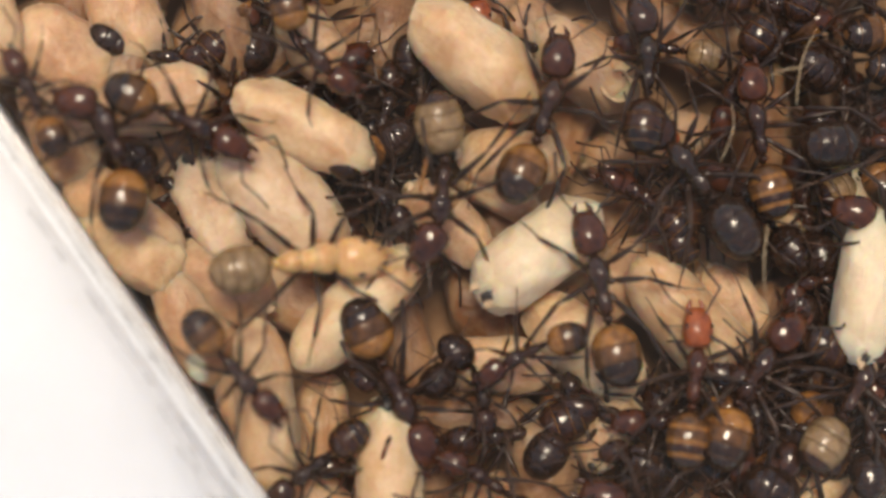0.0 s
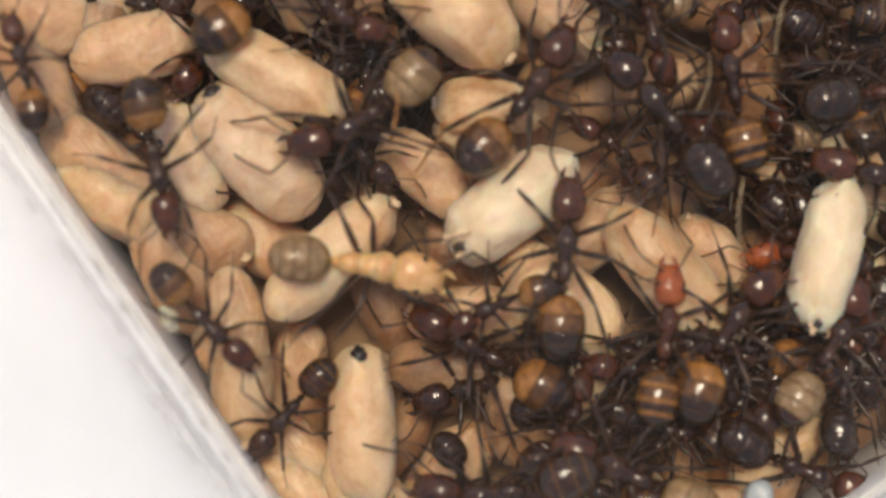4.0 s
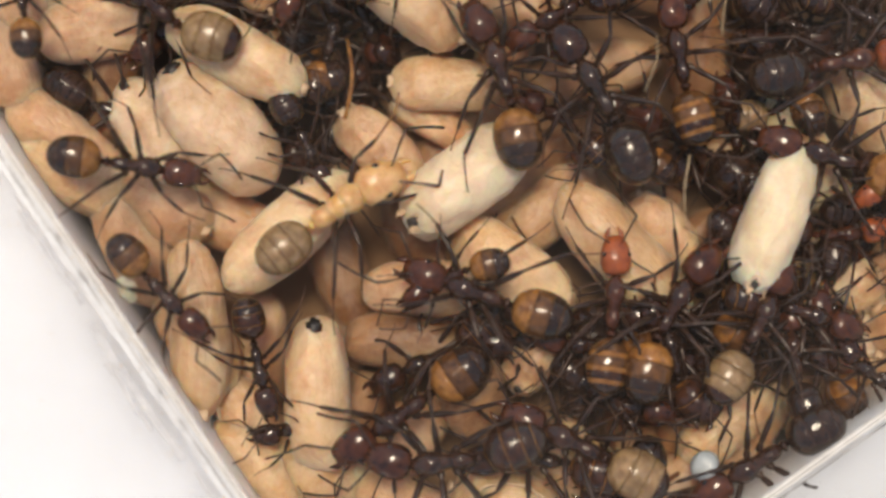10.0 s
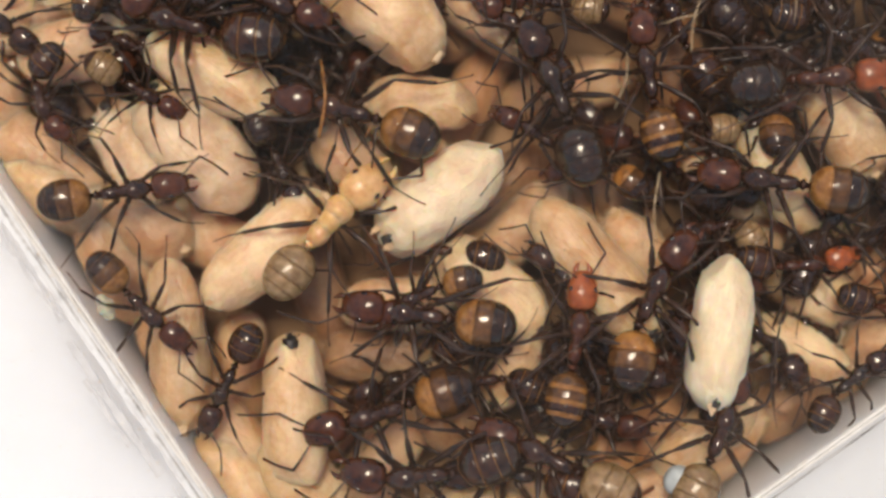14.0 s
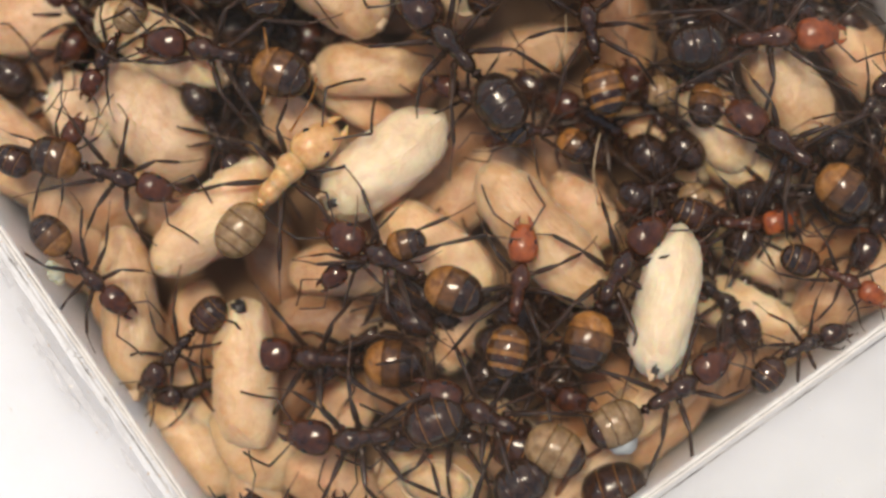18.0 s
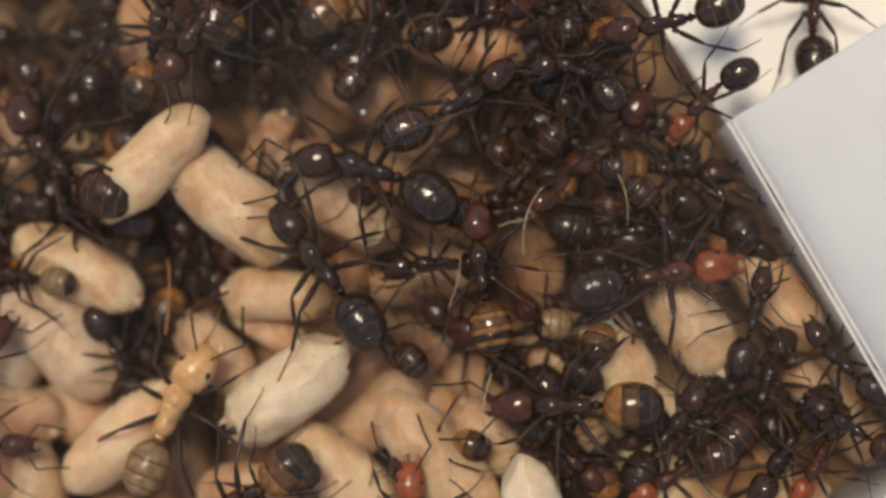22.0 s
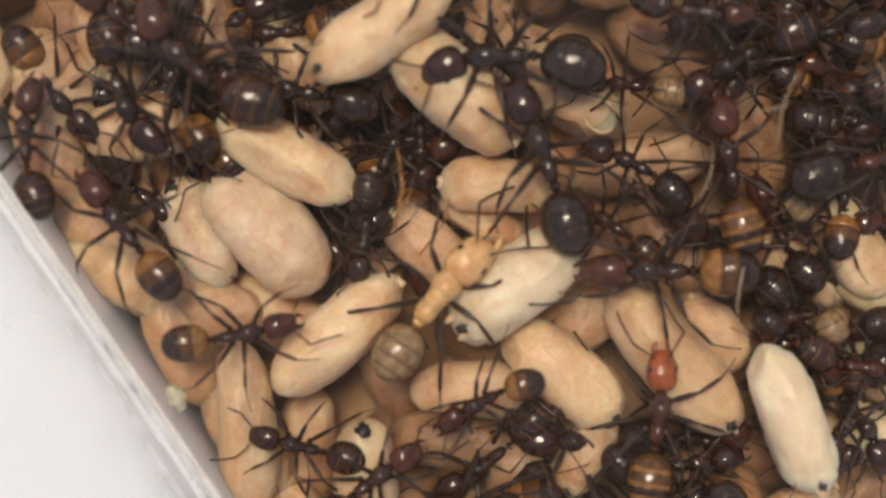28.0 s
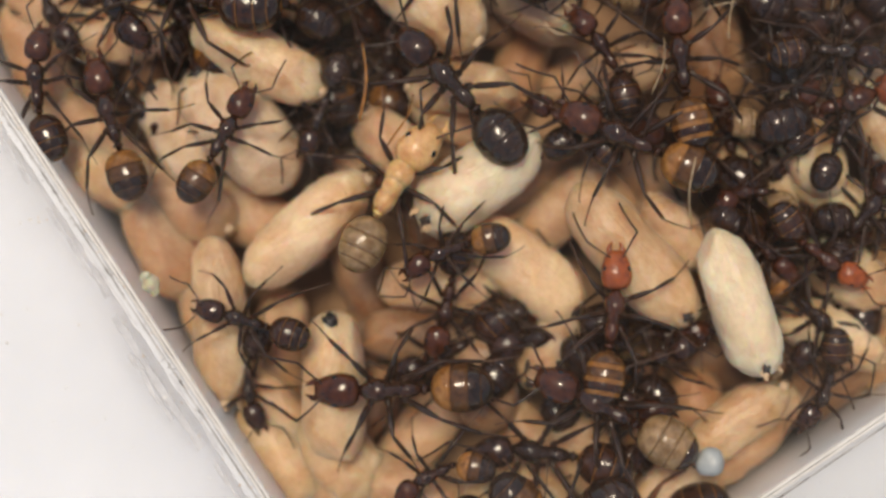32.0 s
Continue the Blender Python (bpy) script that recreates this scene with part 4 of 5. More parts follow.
walker_24 = ant(-2.84, -6.14, TOP - 2.9, 172, 0.80, -26, 45, "black", "black")
walker_25 = ant(9.85, -9.40, TOP - 2.9, 173, 0.86, 15, -18, "black", "black")
walker_26 = ant(16.45, -9.22, TOP - 2.7, 179, 0.93, 24, -34, "black", "brown")
walker_27 = ant(19.95, -9.56, TOP - 2.7, 179, 0.80, -20, 21, "black", "brown")
walker_28 = ant(-4.52, -10.00, TOP - 3.2, 170, 0.83, 20, -34, "black", "black")
walker_29 = ant(9.48, 3.38, TOP - 2.3, 145, 0.82, 10, -12, "dark", "brown")
walker_30 = ant(-7.12, -9.94, TOP - 2.2, -142, 0.85, 1, -1, "black", "brown")
walker_31 = ant(18.89, -12.80, TOP - 2.1, -23, 1.21, 4, -5, "dark", "black")
ant(7.67, -13.49, TOP - 2.0, 173, 1.18, 20, -11, "black", "brown")
walker_33 = ant(14.76, -5.50, TOP - 0.9, 57, 1.24, -17, 16, "dark", "amber")
walker_34 = ant(19.89, -6.29, TOP - 0.9, 60, 1.14, 8, -6, "dark", "striped")
walker_35 = ant(25.54, 1.94, TOP - 0.9, -165, 0.80, -5, 6, "red", "brown")
walker_36 = ant(-2.99, -18.52, TOP - 2.2, 70, 0.94, -7, 8, "dark", "brown")
walker_37 = ant(-7.53, 6.35, TOP - 0.9, -167, 1.30, -38, 11, "dark", "brown")
walker_38 = ant(22.44, 1.69, TOP - 0.9, 163, 1.21, 1, -1, "dark", "amber")
walker_39 = ant(1.96, 13.53, TOP - 0.9, -158, 0.80, 27, -62, "dark", "brown")
walker_40 = ant(-1.75, 15.74, TOP - 2.3, -133, 0.80, 4, -3, "dark", "striped")
walker_41 = ant(-4.30, 9.89, TOP - 0.9, -37, 1.05, 7, -9, "dark", "amber")
walker_42 = ant(1.33, 14.44, TOP - 3.3, -82, 0.89, 1, -4, "red", "brown")
walker_43 = ant(3.09, -13.49, TOP - 0.9, -174, 1.28, -19, 15, "dark", "brown")
ant(12.3, -18.0, TOP - 3.0, -152, 1.35, 7, -10, "rust", "brown")
walker_45 = ant(9.10, 11.71, TOP - 0.9, -166, 1.30, 25, -18, "black", "black")
walker_46 = ant(28.94, 2.86, TOP - 2.0, 50, 0.80, 3, -3, "black", "black")
ant(32.49, 2.48, TOP - 0.9, 135, 0.80, -14, 14, "black", "black")
ant(33.00, -0.78, TOP - 0.9, 148, 0.80, -0, 0, "black", "brown")
walker_49 = ant(24.44, 8.88, TOP - 2.0, -28, 0.84, -15, 17, "black", "brown")
walker_50 = ant(12.05, 2.09, TOP - 2.5, 174, 0.81, 30, -35, "dark", "amber")
walker_51 = ant(-11.53, 11.11, TOP - 0.9, 125, 1.30, -25, 26, "dark", "brown")
walker_52 = ant(-0.57, 17.45, TOP + 0.1, -129, 1.14, -3, 4, "dark", "brown")
ant(23.73, 19.41, TOP - 0.9, -167, 1.01, -7, 7, "dark", "brown")
ant(25.71, 15.46, TOP - 0.9, -136, 0.80, 14, -17, "red", "black")
walker_55 = ant(31.60, 20.92, TOP - 3.9, 88, 1.05, -6, 7, "red", "black")
ant(-12.83, 21.42, TOP - 0.9, -146, 1.20, -15, 16, "black", "black")
ant(0.31, 25.53, TOP - 0.9, 84, 1.12, -60, 47, "black", "black")
ant(14.25, 22.22, TOP - 0.9, 2, 1.26, -3, 3, "black", "black")
ant(19.17, 17.15, TOP - 0.9, 157, 0.80, 48, -30, "black", "black")
ant(6.95, 25.20, TOP - 2.3, 117, 0.83, 0, 0, "black", "brown")
ant(16.57, 24.89, TOP - 0.9, 88, 1.07, -45, 60, "black", "brown")
walker_62 = ant(-17.95, 15.12, TOP - 0.9, 67, 0.92, -7, 7, "dark", "brown")
walker_63 = ant(17.68, 19.08, TOP - 2.3, -60, 0.80, 0, 0, "black", "black")
walker_64 = ant(-12.76, 9.94, TOP - 2.3, 110, 1.00, -5, 5, "black", "amber")
walker_65 = ant(3.18, -4.48, TOP - 0.9, -156, 0.81, 14, -12, "dark", "amber")
walker_66 = ant(-20.50, 9.01, TOP - 0.9, 115, 0.98, -18, 19, "dark", "brown")
walker_67 = ant(18.46, -0.97, TOP - 2.5, -170, 0.80, 60, -70, "dark", "striped")
walker_68 = ant(9.54, -12.54, TOP - 0.9, 154, 1.26, 5, -3, "dark", "striped")

CROWD = []
CRUMBS = [(16.25, -13.77), (-12.35, -4.97), (-12.62, -4.63), (-12.2, -5.34), (8.55, 14.84), (-0.47, 21.02), (-3.17, 13.55)]     # pellets lie here, mm


def crowd(points, n, low, high, seed):
    """Dark ants packed closely over a stretch of the heap."""
    rnd = random.Random(seed)
    corners = [Vector(p) for p in points]
    box = [f(c[k] for c in corners) for k in (0, 1) for f in (min, max)]
    placed = []
    for _ in range(4000):
        if len(placed) == n:
            break
        p = Vector((rnd.uniform(box[0], box[1]), rnd.uniform(box[2], box[3])))
        near = min(((p - q).length for q in placed), default=9)
        if near > 1.7 and all((p - Vector(q)).length > 4.5 for q in CRUMBS) and all((b - a).cross(p - a) > 0 for a, b in zip(corners, corners[1:] + corners[:1])):
            placed.append(p)
            CROWD.append(ant(p.x, p.y, rnd.uniform(low, high), rnd.uniform(0, 360), rnd.uniform(0.9, 1.12), rnd.uniform(-25, 25), rnd.uniform(-25, 25),
                rnd.choice(("black", "black", "dark")), rnd.choice(("black", "black", "brown", "amber")), pitch=rnd.uniform(-15, 15), roll=rnd.uniform(-20, 20),
                crouch=rnd.uniform(0, 25)))


crowd([(17, 6), (28, 4), (26, 13), (20, 22), (13, 19)], 17, TOP - 4.6, TOP - 2.8, 21)
crowd([(7, 36), (-8, 27), (-6, 17), (9, 21)], 15, TOP - 5.2, TOP - 2.6, 28)
crowd([(8, -17.6), (31, -2), (29, 2), (12, -9)], 13, TOP - 4.8, TOP - 2.8, 22)
crowd([(-14, 10), (6, 11), (6, 20), (-12, 20)], 9, TOP - 5.2, TOP - 3.6, 23)
SETTLED = len(CROWD)      # the ants after these walk in later, from the upper end
crowd([(-20, 8), (-4, 7), (3, 12), (-3, 16), (-15, 17)], 9, TOP - 3.6, TOP - 1.9, 29)
ARRIVED = len(CROWD)
crowd([(10, 3), (17, 1), (27, 3), (25, 8), (16, 7)], 7, TOP - 4.6, TOP - 3.0, 24)
crowd([(1, -12), (12, -14), (14, -7), (3, -6)], 5, TOP - 5.0, TOP - 3.4, 25)
crowd([(-18, 4), (-10, 3), (-9, 11), (-17, 12)], 6, TOP - 5.4, TOP - 4.0, 26)
crowd([(-7, 3), (-1, 3), (-1, 9.5), (-7, 10)], 10, TOP - 6.5, TOP - 4.4, 27)
LEAVING = len(CROWD)      # the ants after these run off to the upper end
crowd([(3, -9), (11, -15), (24, -9), (20, -4), (9, -7)], 9, TOP - 3.0, TOP - 1.6, 33)


def fidget():
    """The packed ants shift and turn a little, now and then; some come in late, some run off."""
    rnd = random.Random(31)
    for k, thing in enumerate(CROWD):
        x, y, z = thing.matrix_basis.translation / MM
        h = math.degrees(thing.matrix_basis.to_euler().z)
        rows, spans, t = [(0.0, x, y, z, h)], [], rnd.uniform(0.4, 4.0)
        if k in range(SETTLED, ARRIVED):
            start, t = (rnd.uniform(15.0, 18.0), rnd.uniform(20.0, 22.0)) if k % 2 else (rnd.uniform(7.0, 8.0), rnd.uniform(10.0, 12.0))
            far = Vector((rnd.uniform(-2, 8), rnd.uniform(24, 33)))
            way = math.degrees(math.atan2(y - far.y, x - far.x))
            h += round((way - h) / 360) * 360
            if abs(way - h) > 80:
                h = way + math.copysign(80, h - way)
            rows = [(0.0, far.x, far.y, z, way), (start, far.x, far.y, z, way)]
            spans = [(start, t)]
        gone = rnd.uniform(9.0, 10.6) if k >= LEAVING else 99
        while t < 30.5:
            if t > gone - 1.5 and gone < 99:
                way = math.degrees(math.atan2(27 - y, 7 - x))
                way += round((h - way) / 360) * 360
                t = max(t, gone)
                rows.append((t, x, y, z, h))
                for step in (1, 2, 3):
                    rows.append((t + 0.4 * step, x, y, z, h + (way - h) * step / 3))
                x, y, h = rnd.uniform(2, 12), rnd.uniform(23, 31), way
                rows.append((t + 5.0, x, y, TOP - 3.4, h))
                spans.append((t, t + 5.0))
                z, t, gone = TOP - 3.4, t + 6.0, 99
            rows.append((t, x, y, z, h))
            end = t + rnd.uniform(0.4, 1.0)
            x, y, h = x + rnd.uniform(-0.35, 0.35), y + rnd.uniform(-0.35, 0.35), h + rnd.uniform(-14, 14)
            rows.append((end, x, y, z, h))
            spans.append((t, end))
            t = end + rnd.uniform(1.0, 5.0)
        rows.append((32.0, x, y, z, h))
        go(thing, rows)
        stride(thing, spans)


# ---- small things on the heap ----
def tube(points, r):
    """A thin bent fibre through the points, mm."""
    bm = bmesh.new()
    loops = []
    for i, p in enumerate(points):
        t = (Vector(points[min(i + 1, len(points) - 1)]) - Vector(points[max(i - 1, 0)])).normalized()
        side = t.orthogonal().normalized()
        up = t.cross(side)
        w = r * (1 - 0.5 * i / len(points))
        loops.append([bm.verts.new((Vector(p) + (side * math.cos(a) + up * math.sin(a)) * w) * MM) for a in (k * math.pi / 3 for k in range(6))])
    for a, b in zip(loops, loops[1:]):
        for k in range(6):
            bm.faces.new((a[k], b[k], b[(k + 1) % 6], a[(k + 1) % 6]))
    bm.faces.new(loops[0][::-1])
    bm.faces.new(loops[-1])
    bmesh.ops.recalc_face_normals(bm, faces=bm.faces)
    return smooth(bm)


def fibre(x0, y0, x1, y1, z, sag, r, material, label):
    pts = []
    for i in range(9):
        f = i / 8
        pts.append((x0 + (x1 - x0) * f + sag * math.sin(math.pi * f), y0 + (y1 - y0) * f + 0.3 * sag * math.sin(2 * math.pi * f), z + 0.5 * math.sin(math.pi * f)))
    return tagged(part("fibre", tube(pts, r), material), label, "fibre")


fibre(-1.77, 3.45, -1.67, 7.34, 9.5, 0.3, 0.1, CHITIN["amber"], "curved straw-coloured fibre sticking up from the heap")
fibre(16.78, 7.63, 17.76, 11.09, 10.2, -0.4, 0.05, CHITIN["pale"], "thin whitish silk thread among the ants")
fibre(15.48, 9.05, 17.34, 9.65, 10.2, 0.2, 0.05, CHITIN["pale"], "thin whitish silk thread among the ants")
fibre(21.49, 11.70, 21.94, 9.12, 10.0, 0.2, 0.05, CHITIN["pale"], "thin whitish silk thread among the ants")
fibre(15.19, 1.68, 15.04, -1.95, 10.2, -0.3, 0.05, CHITIN["pale"], "thin whitish silk thread across a cocoon")
fibre(12.97, 4.84, 13.57, 7.67, 10.0, 0.2, 0.05, CHITIN["pale"], "thin whitish silk thread among the ants")
fibre(-0.50, 2.11, 0.89, 4.85, 8.5, 0.3, 0.06, CHITIN["amber"], "thin tan fibre over a dark gap")


def pellet(x, y, z, r, material, label, category):
    bm = bmesh.new()
    bmesh.ops.create_icosphere(bm, subdivisions=3, radius=r * MM)
    for v in bm.verts:
        v.co *= 1 + 0.18 * noise.noise(v.co / MM * 1.7 + Vector((x, y, 0)))
    ob = part(category, smooth(bm), material)
    ob.matrix_basis = mm(x, y, z)
    return tagged(ob, label, category)


pellet(16.25, -13.77, 8.8, 0.75, PEARL, "pale blue-white pellet resting among the ants", "pellet")
pellet(-12.35, -4.97, 9.4, 0.45, SILK_PALE, "cream crumb of torn silk by the chamber edge", "crumb")
pellet(-12.62, -4.63, 9.5, 0.3, SILK_PALE, "cream crumb of torn silk by the chamber edge", "crumb")
pellet(-12.20, -5.34, 9.3, 0.3, SILK_PALE, "cream crumb of torn silk by the chamber edge", "crumb")
pellet(8.55, 14.84, 10.1, 0.16, PEARL, "tiny white grain on the heap", "grain")
pellet(-0.47, 21.02, 10.1, 0.2, PEARL, "tiny white grain on the heap", "grain")
pellet(-3.17, 13.55, 9.5, 0.12, PEARL, "tiny white grain on the heap", "grain")



def motions():
    """All that moves."""
    go(white_cocoon, [
        (0, 20.69, -1.32, 8.8, -99),
        (2, 21.21, -1.56, 8.8, -105),
        (4.5, 19.57, -1.97, 8.8, -103),
        (6, 20.04, -1.56, 8.8, -103),
        (7.5, 20.65, -1.18, 8.8, -107),
        (9, 20.49, -1.19, 8.8, -105),
        (11, 19.22, -2.65, 8.8, -116),
        (12, 19.25, -5.99, 8.8, -111),
        (13, 18.79, -6.35, 8.8, -90),
        (15, 18.39, -6.46, 8.8, -104),
        (18, 18.58, -6.75, 8.8, -102),
        (19, 18.29, -6.32, 8.8, -88),
        (20.5, 17.70, -6.24, 8.8, -86),
        (21, 17.59, -6.36, 8.8, -80),
        (26.5, 17.93, -5.77, 8.8, -71),
        (27, 18.43, -6.21, 8.8, -72),
        (28, 18.05, -5.90, 8.8, -68),
        (29, 18.09, -5.79, 8.8, -69),
        (30, 18.01, -5.58, 8.8, -68),
        (31, 17.69, -5.53, 8.8, -70),
        (32, 17.70, -5.61, 8.8, -70),
    ])
    go(carried_cocoon, [
        (0, -5.40, 23.85, 8.7, -77),
        (18, -5.40, 23.85, 8.7, -77),
        (21, -2.40, 10.85, 8.7, -97),
        (22, -2.76, 12.41, 8.7, -135),
        (22.6, -3.23, 13.71, 8.7, -152),
        (23, -2.83, 13.23, 8.7, -156),
        (24, -1.83, 13.47, 8.7, -153),
        (26.5, -0.50, 14.04, 8.7, -134),
        (27, -0.49, 13.38, 8.7, -136),
        (28, -2.54, 13.11, 8.7, -147),
        (32, -2.54, 13.11, 8.7, -147),
    ])
    go(walker_0, [(0, -10.39, -5.32, 9.1, -49), (2, -10.42, -5.18, 9.1, -46), (4.5, -10.49, -5.31, 9.1, -46), (6, -10.65, -5.31, 9.1, -45), (7.5, -10.41, -5.25, 9.1, -47), (9, -10.57, -5.31, 9.1, -47), (11, -10.54, -5.26, 9.1, -45), (12, -10.39, -5.26, 9.1, -47), (13, -10.37, -5.08, 9.1, -45), (15, -10.55, -5.19, 9.1, -43), (18, -10.82, -5.04, 9.1, -45), (19, -10.89, -4.91, 9.1, -43), (20.5, -11.75, -2.75, 9.1, -2), (26.5, -11.14, -2.23, 9.1, -2), (27, -10.43, -2.70, 9.1, 14), (28, -9.32, -1.84, 9.1, 11), (29, -8.16, 0.21, 9.1, 45), (30, -8.55, 2.05, 9.1, 64), (31, -8.40, 3.11, 9.1, 70), (32, -8.78, 2.59, 9.1, 61)])
    stride(walker_0, [(19, 20.5), (26.5, 32)])
    go(walker_1, [(0, -16.49, 6.30, 9.1, 114), (2, -16.89, 6.67, 9.1, 108), (4, -7.92, 11.64, 9.1, 68), (6, 1.04, 16.61, 9.1, 29), (24, 1.95, 31.89, 9.1, 87), (32, 1.95, 31.89, 9.1, 87)])
    stride(walker_1, [(2, 24)])
    go(walker_2, [(0, -20.19, 8.18, 9.1, 117), (2, -19.79, 7.74, 9.1, 110), (4.5, -19.29, 7.27, 9.1, 104), (6, -19.56, 7.58, 9.1, 105), (28, 2.39, 20.33, 9.1, 30), (32, 2.39, 20.33, 9.1, 30)])
    stride(walker_2, [(6, 28)])
    go(walker_3, [(0, -12.76, 6.77, 9.1, -26), (2, -12.51, 4.85, 9.1, -78), (4.5, -13.10, 2.14, 9.1, -79), (6, -13.72, 2.32, 9.1, -84), (7.5, -14.24, 2.24, 9.1, -67), (9, -13.32, 1.39, 9.1, -28), (11, -11.24, 1.05, 9.1, 5), (12, -11.53, 1.15, 9.1, 16), (13, -11.76, 1.33, 9.1, 25), (15, -10.83, 0.21, 9.1, -12), (18, -9.49, -0.02, 9.1, -18), (22.25, -12.57, 1.86, 9.1, 57), (26.5, -15.65, 3.74, 9.1, 131), (27, -15.40, 3.30, 9.1, 132), (28, -15.10, 3.45, 9.1, 127), (29, -14.48, 4.05, 9.1, 91), (30, -14.59, 4.26, 9.1, 100), (31, -15.04, 3.20, 9.1, 119), (32, -14.59, 3.47, 9.1, 107)])
    stride(walker_3, [(0, 4.5), (7.5, 11), (13, 15), (18, 27), (28, 29), (30, 32)])
    go(walker_4, [(0, -6.78, 10.09, 9.1, -52), (2, -4.56, 10.23, 9.1, -45), (4.5, -4.22, 9.60, 9.1, -32), (6, -1.85, 9.35, 9.1, -10), (13, 1.29, 14.92, 9.1, 61), (21, 1.52, 18.07, 9.1, 86), (24, 2.80, 30.46, 9.1, 84), (32, 2.80, 30.46, 9.1, 84)])
    stride(walker_4, [(0, 2), (4.5, 13), (21, 24)])
    go(walker_5, [(0, -0.65, 3.31, 9.1, -96), (2, -1.01, 4.53, 9.1, -99), (4.5, -4.24, 4.43, 9.1, -161), (6, -7.27, 5.07, 9.1, -181), (7.5, -10.49, 5.81, 9.1, -187), (9, -13.45, 6.72, 9.1, -192), (11, -6.97, 12.31, 9.1, -256), (13, -0.48, 17.89, 9.1, -319), (24, 0.96, 30.20, 9.1, -277), (32, 0.96, 30.20, 9.1, -277)])
    stride(walker_5, [(0, 24)])
    go(walker_6, [(0, -3.61, 3.48, 7.3, -44), (2, -3.48, 3.28, 7.3, -41), (7.5, -3.15, 2.62, 7.3, -48), (9, -3.58, 2.21, 7.3, -62), (13, -3.74, 2.10, 7.3, -64), (22.6, -4.81, 1.89, 7.3, -61), (23.3, -4.24, 3.23, 7.3, -5), (24, -3.68, 4.56, 7.3, 52), (25.25, -3.60, 3.72, 7.3, -19), (26.5, -3.52, 2.88, 7.3, -90), (28, -3.30, 2.88, 7.3, -96), (29, -3.93, 3.99, 7.3, -111), (32, -3.93, 3.99, 7.3, -111)])
    stride(walker_6, [(22.6, 26.5), (28, 29)])
    go(walker_7, [(0, 4.57, 7.60, 9.1, 72), (2, 4.69, 5.49, 9.1, 22), (4.5, 5.17, 6.21, 9.1, 64), (6, 5.78, 6.84, 9.1, 81), (7.5, 6.83, 6.09, 9.1, 63), (9, 6.11, 6.60, 9.1, 87), (11, 5.38, 4.91, 9.1, 135), (12, 3.95, 4.57, 9.1, 159), (13, 1.83, 4.50, 9.1, 161), (15, -2.59, 5.48, 9.1, 167), (18, -4.24, 6.19, 9.1, 165), (19.5, 1.34, 11.52, 9.1, 104), (21, 6.93, 16.85, 9.1, 44), (24, 9.27, 31.44, 9.1, 81), (32, 9.27, 31.44, 9.1, 81)])
    stride(walker_7, [(0, 2), (4.5, 24)])
    go(walker_8, [(0, 11.63, 4.55, 9.1, 128), (2, 11.60, 4.81, 9.1, 126), (4.5, 11.22, 5.11, 9.1, 131), (6, 10.66, 5.02, 9.1, 128), (7.5, 10.75, 4.42, 9.1, 132), (9, 10.48, 4.95, 9.1, 128), (11, 10.88, 5.14, 9.1, 115), (12, 10.40, 5.72, 9.1, 115), (13, 10.42, 6.00, 9.1, 112), (15, 9.31, 6.06, 9.1, 115), (18, 7.90, 6.22, 9.1, 131), (20.5, 8.52, 5.59, 9.1, 130), (21, 7.14, 6.93, 9.1, 131), (22.6, 6.16, 7.18, 9.1, 126), (24, 7.09, 6.62, 9.1, 130), (26.5, 6.25, 7.89, 9.1, 122), (27, 6.07, 7.60, 9.1, 123), (28, 5.44, 7.17, 9.1, 111), (29, 4.84, 6.34, 9.1, 117), (30, 3.62, 5.62, 9.1, 131), (31, 2.31, 5.51, 9.1, 147), (32, 2.90, 5.39, 9.1, 134)])
    stride(walker_8, [(11, 12), (13, 15), (20.5, 32)])
    go(walker_9, [(0, 7.07, -1.14, 9.1, 102), (2, 6.99, -1.08, 9.1, 101), (4.5, 6.65, -2.00, 9.1, 80), (6, 6.87, -1.79, 9.1, 68), (7.5, 6.38, -2.82, 9.1, 86), (9, 6.27, -4.46, 9.1, 135), (11, 3.10, -5.30, 9.1, 172), (12, 3.10, -5.28, 9.1, 164), (13, 3.22, -5.14, 9.1, 164), (15, 2.82, -5.62, 9.1, 180), (18, 4.62, -4.56, 9.1, 153), (19, 3.63, -4.77, 9.1, 158), (20.5, 1.88, -5.52, 9.1, 216), (21, 1.85, -5.48, 9.1, 218), (28, 5.07, -14.40, 9.1, 290), (32, 8.89, -18.27, 9.1, 315)])
    stride(walker_9, [(6, 11), (15, 20.5), (21, 32)])
    go(walker_10, [(0, 15.11, 6.57, 9.1, 99), (6, 14.85, 6.54, 9.1, 101), (9, 14.87, 6.67, 9.1, 102), (13, 14.74, 6.71, 9.1, 101), (21, 14.90, 7.22, 9.1, 99), (22.6, 14.35, 6.84, 9.1, 98), (24, 14.79, 6.62, 9.1, 98), (26.5, 14.67, 6.56, 9.1, 98), (28, 14.60, 6.67, 9.1, 101), (32, 14.53, 6.58, 9.1, 99)])
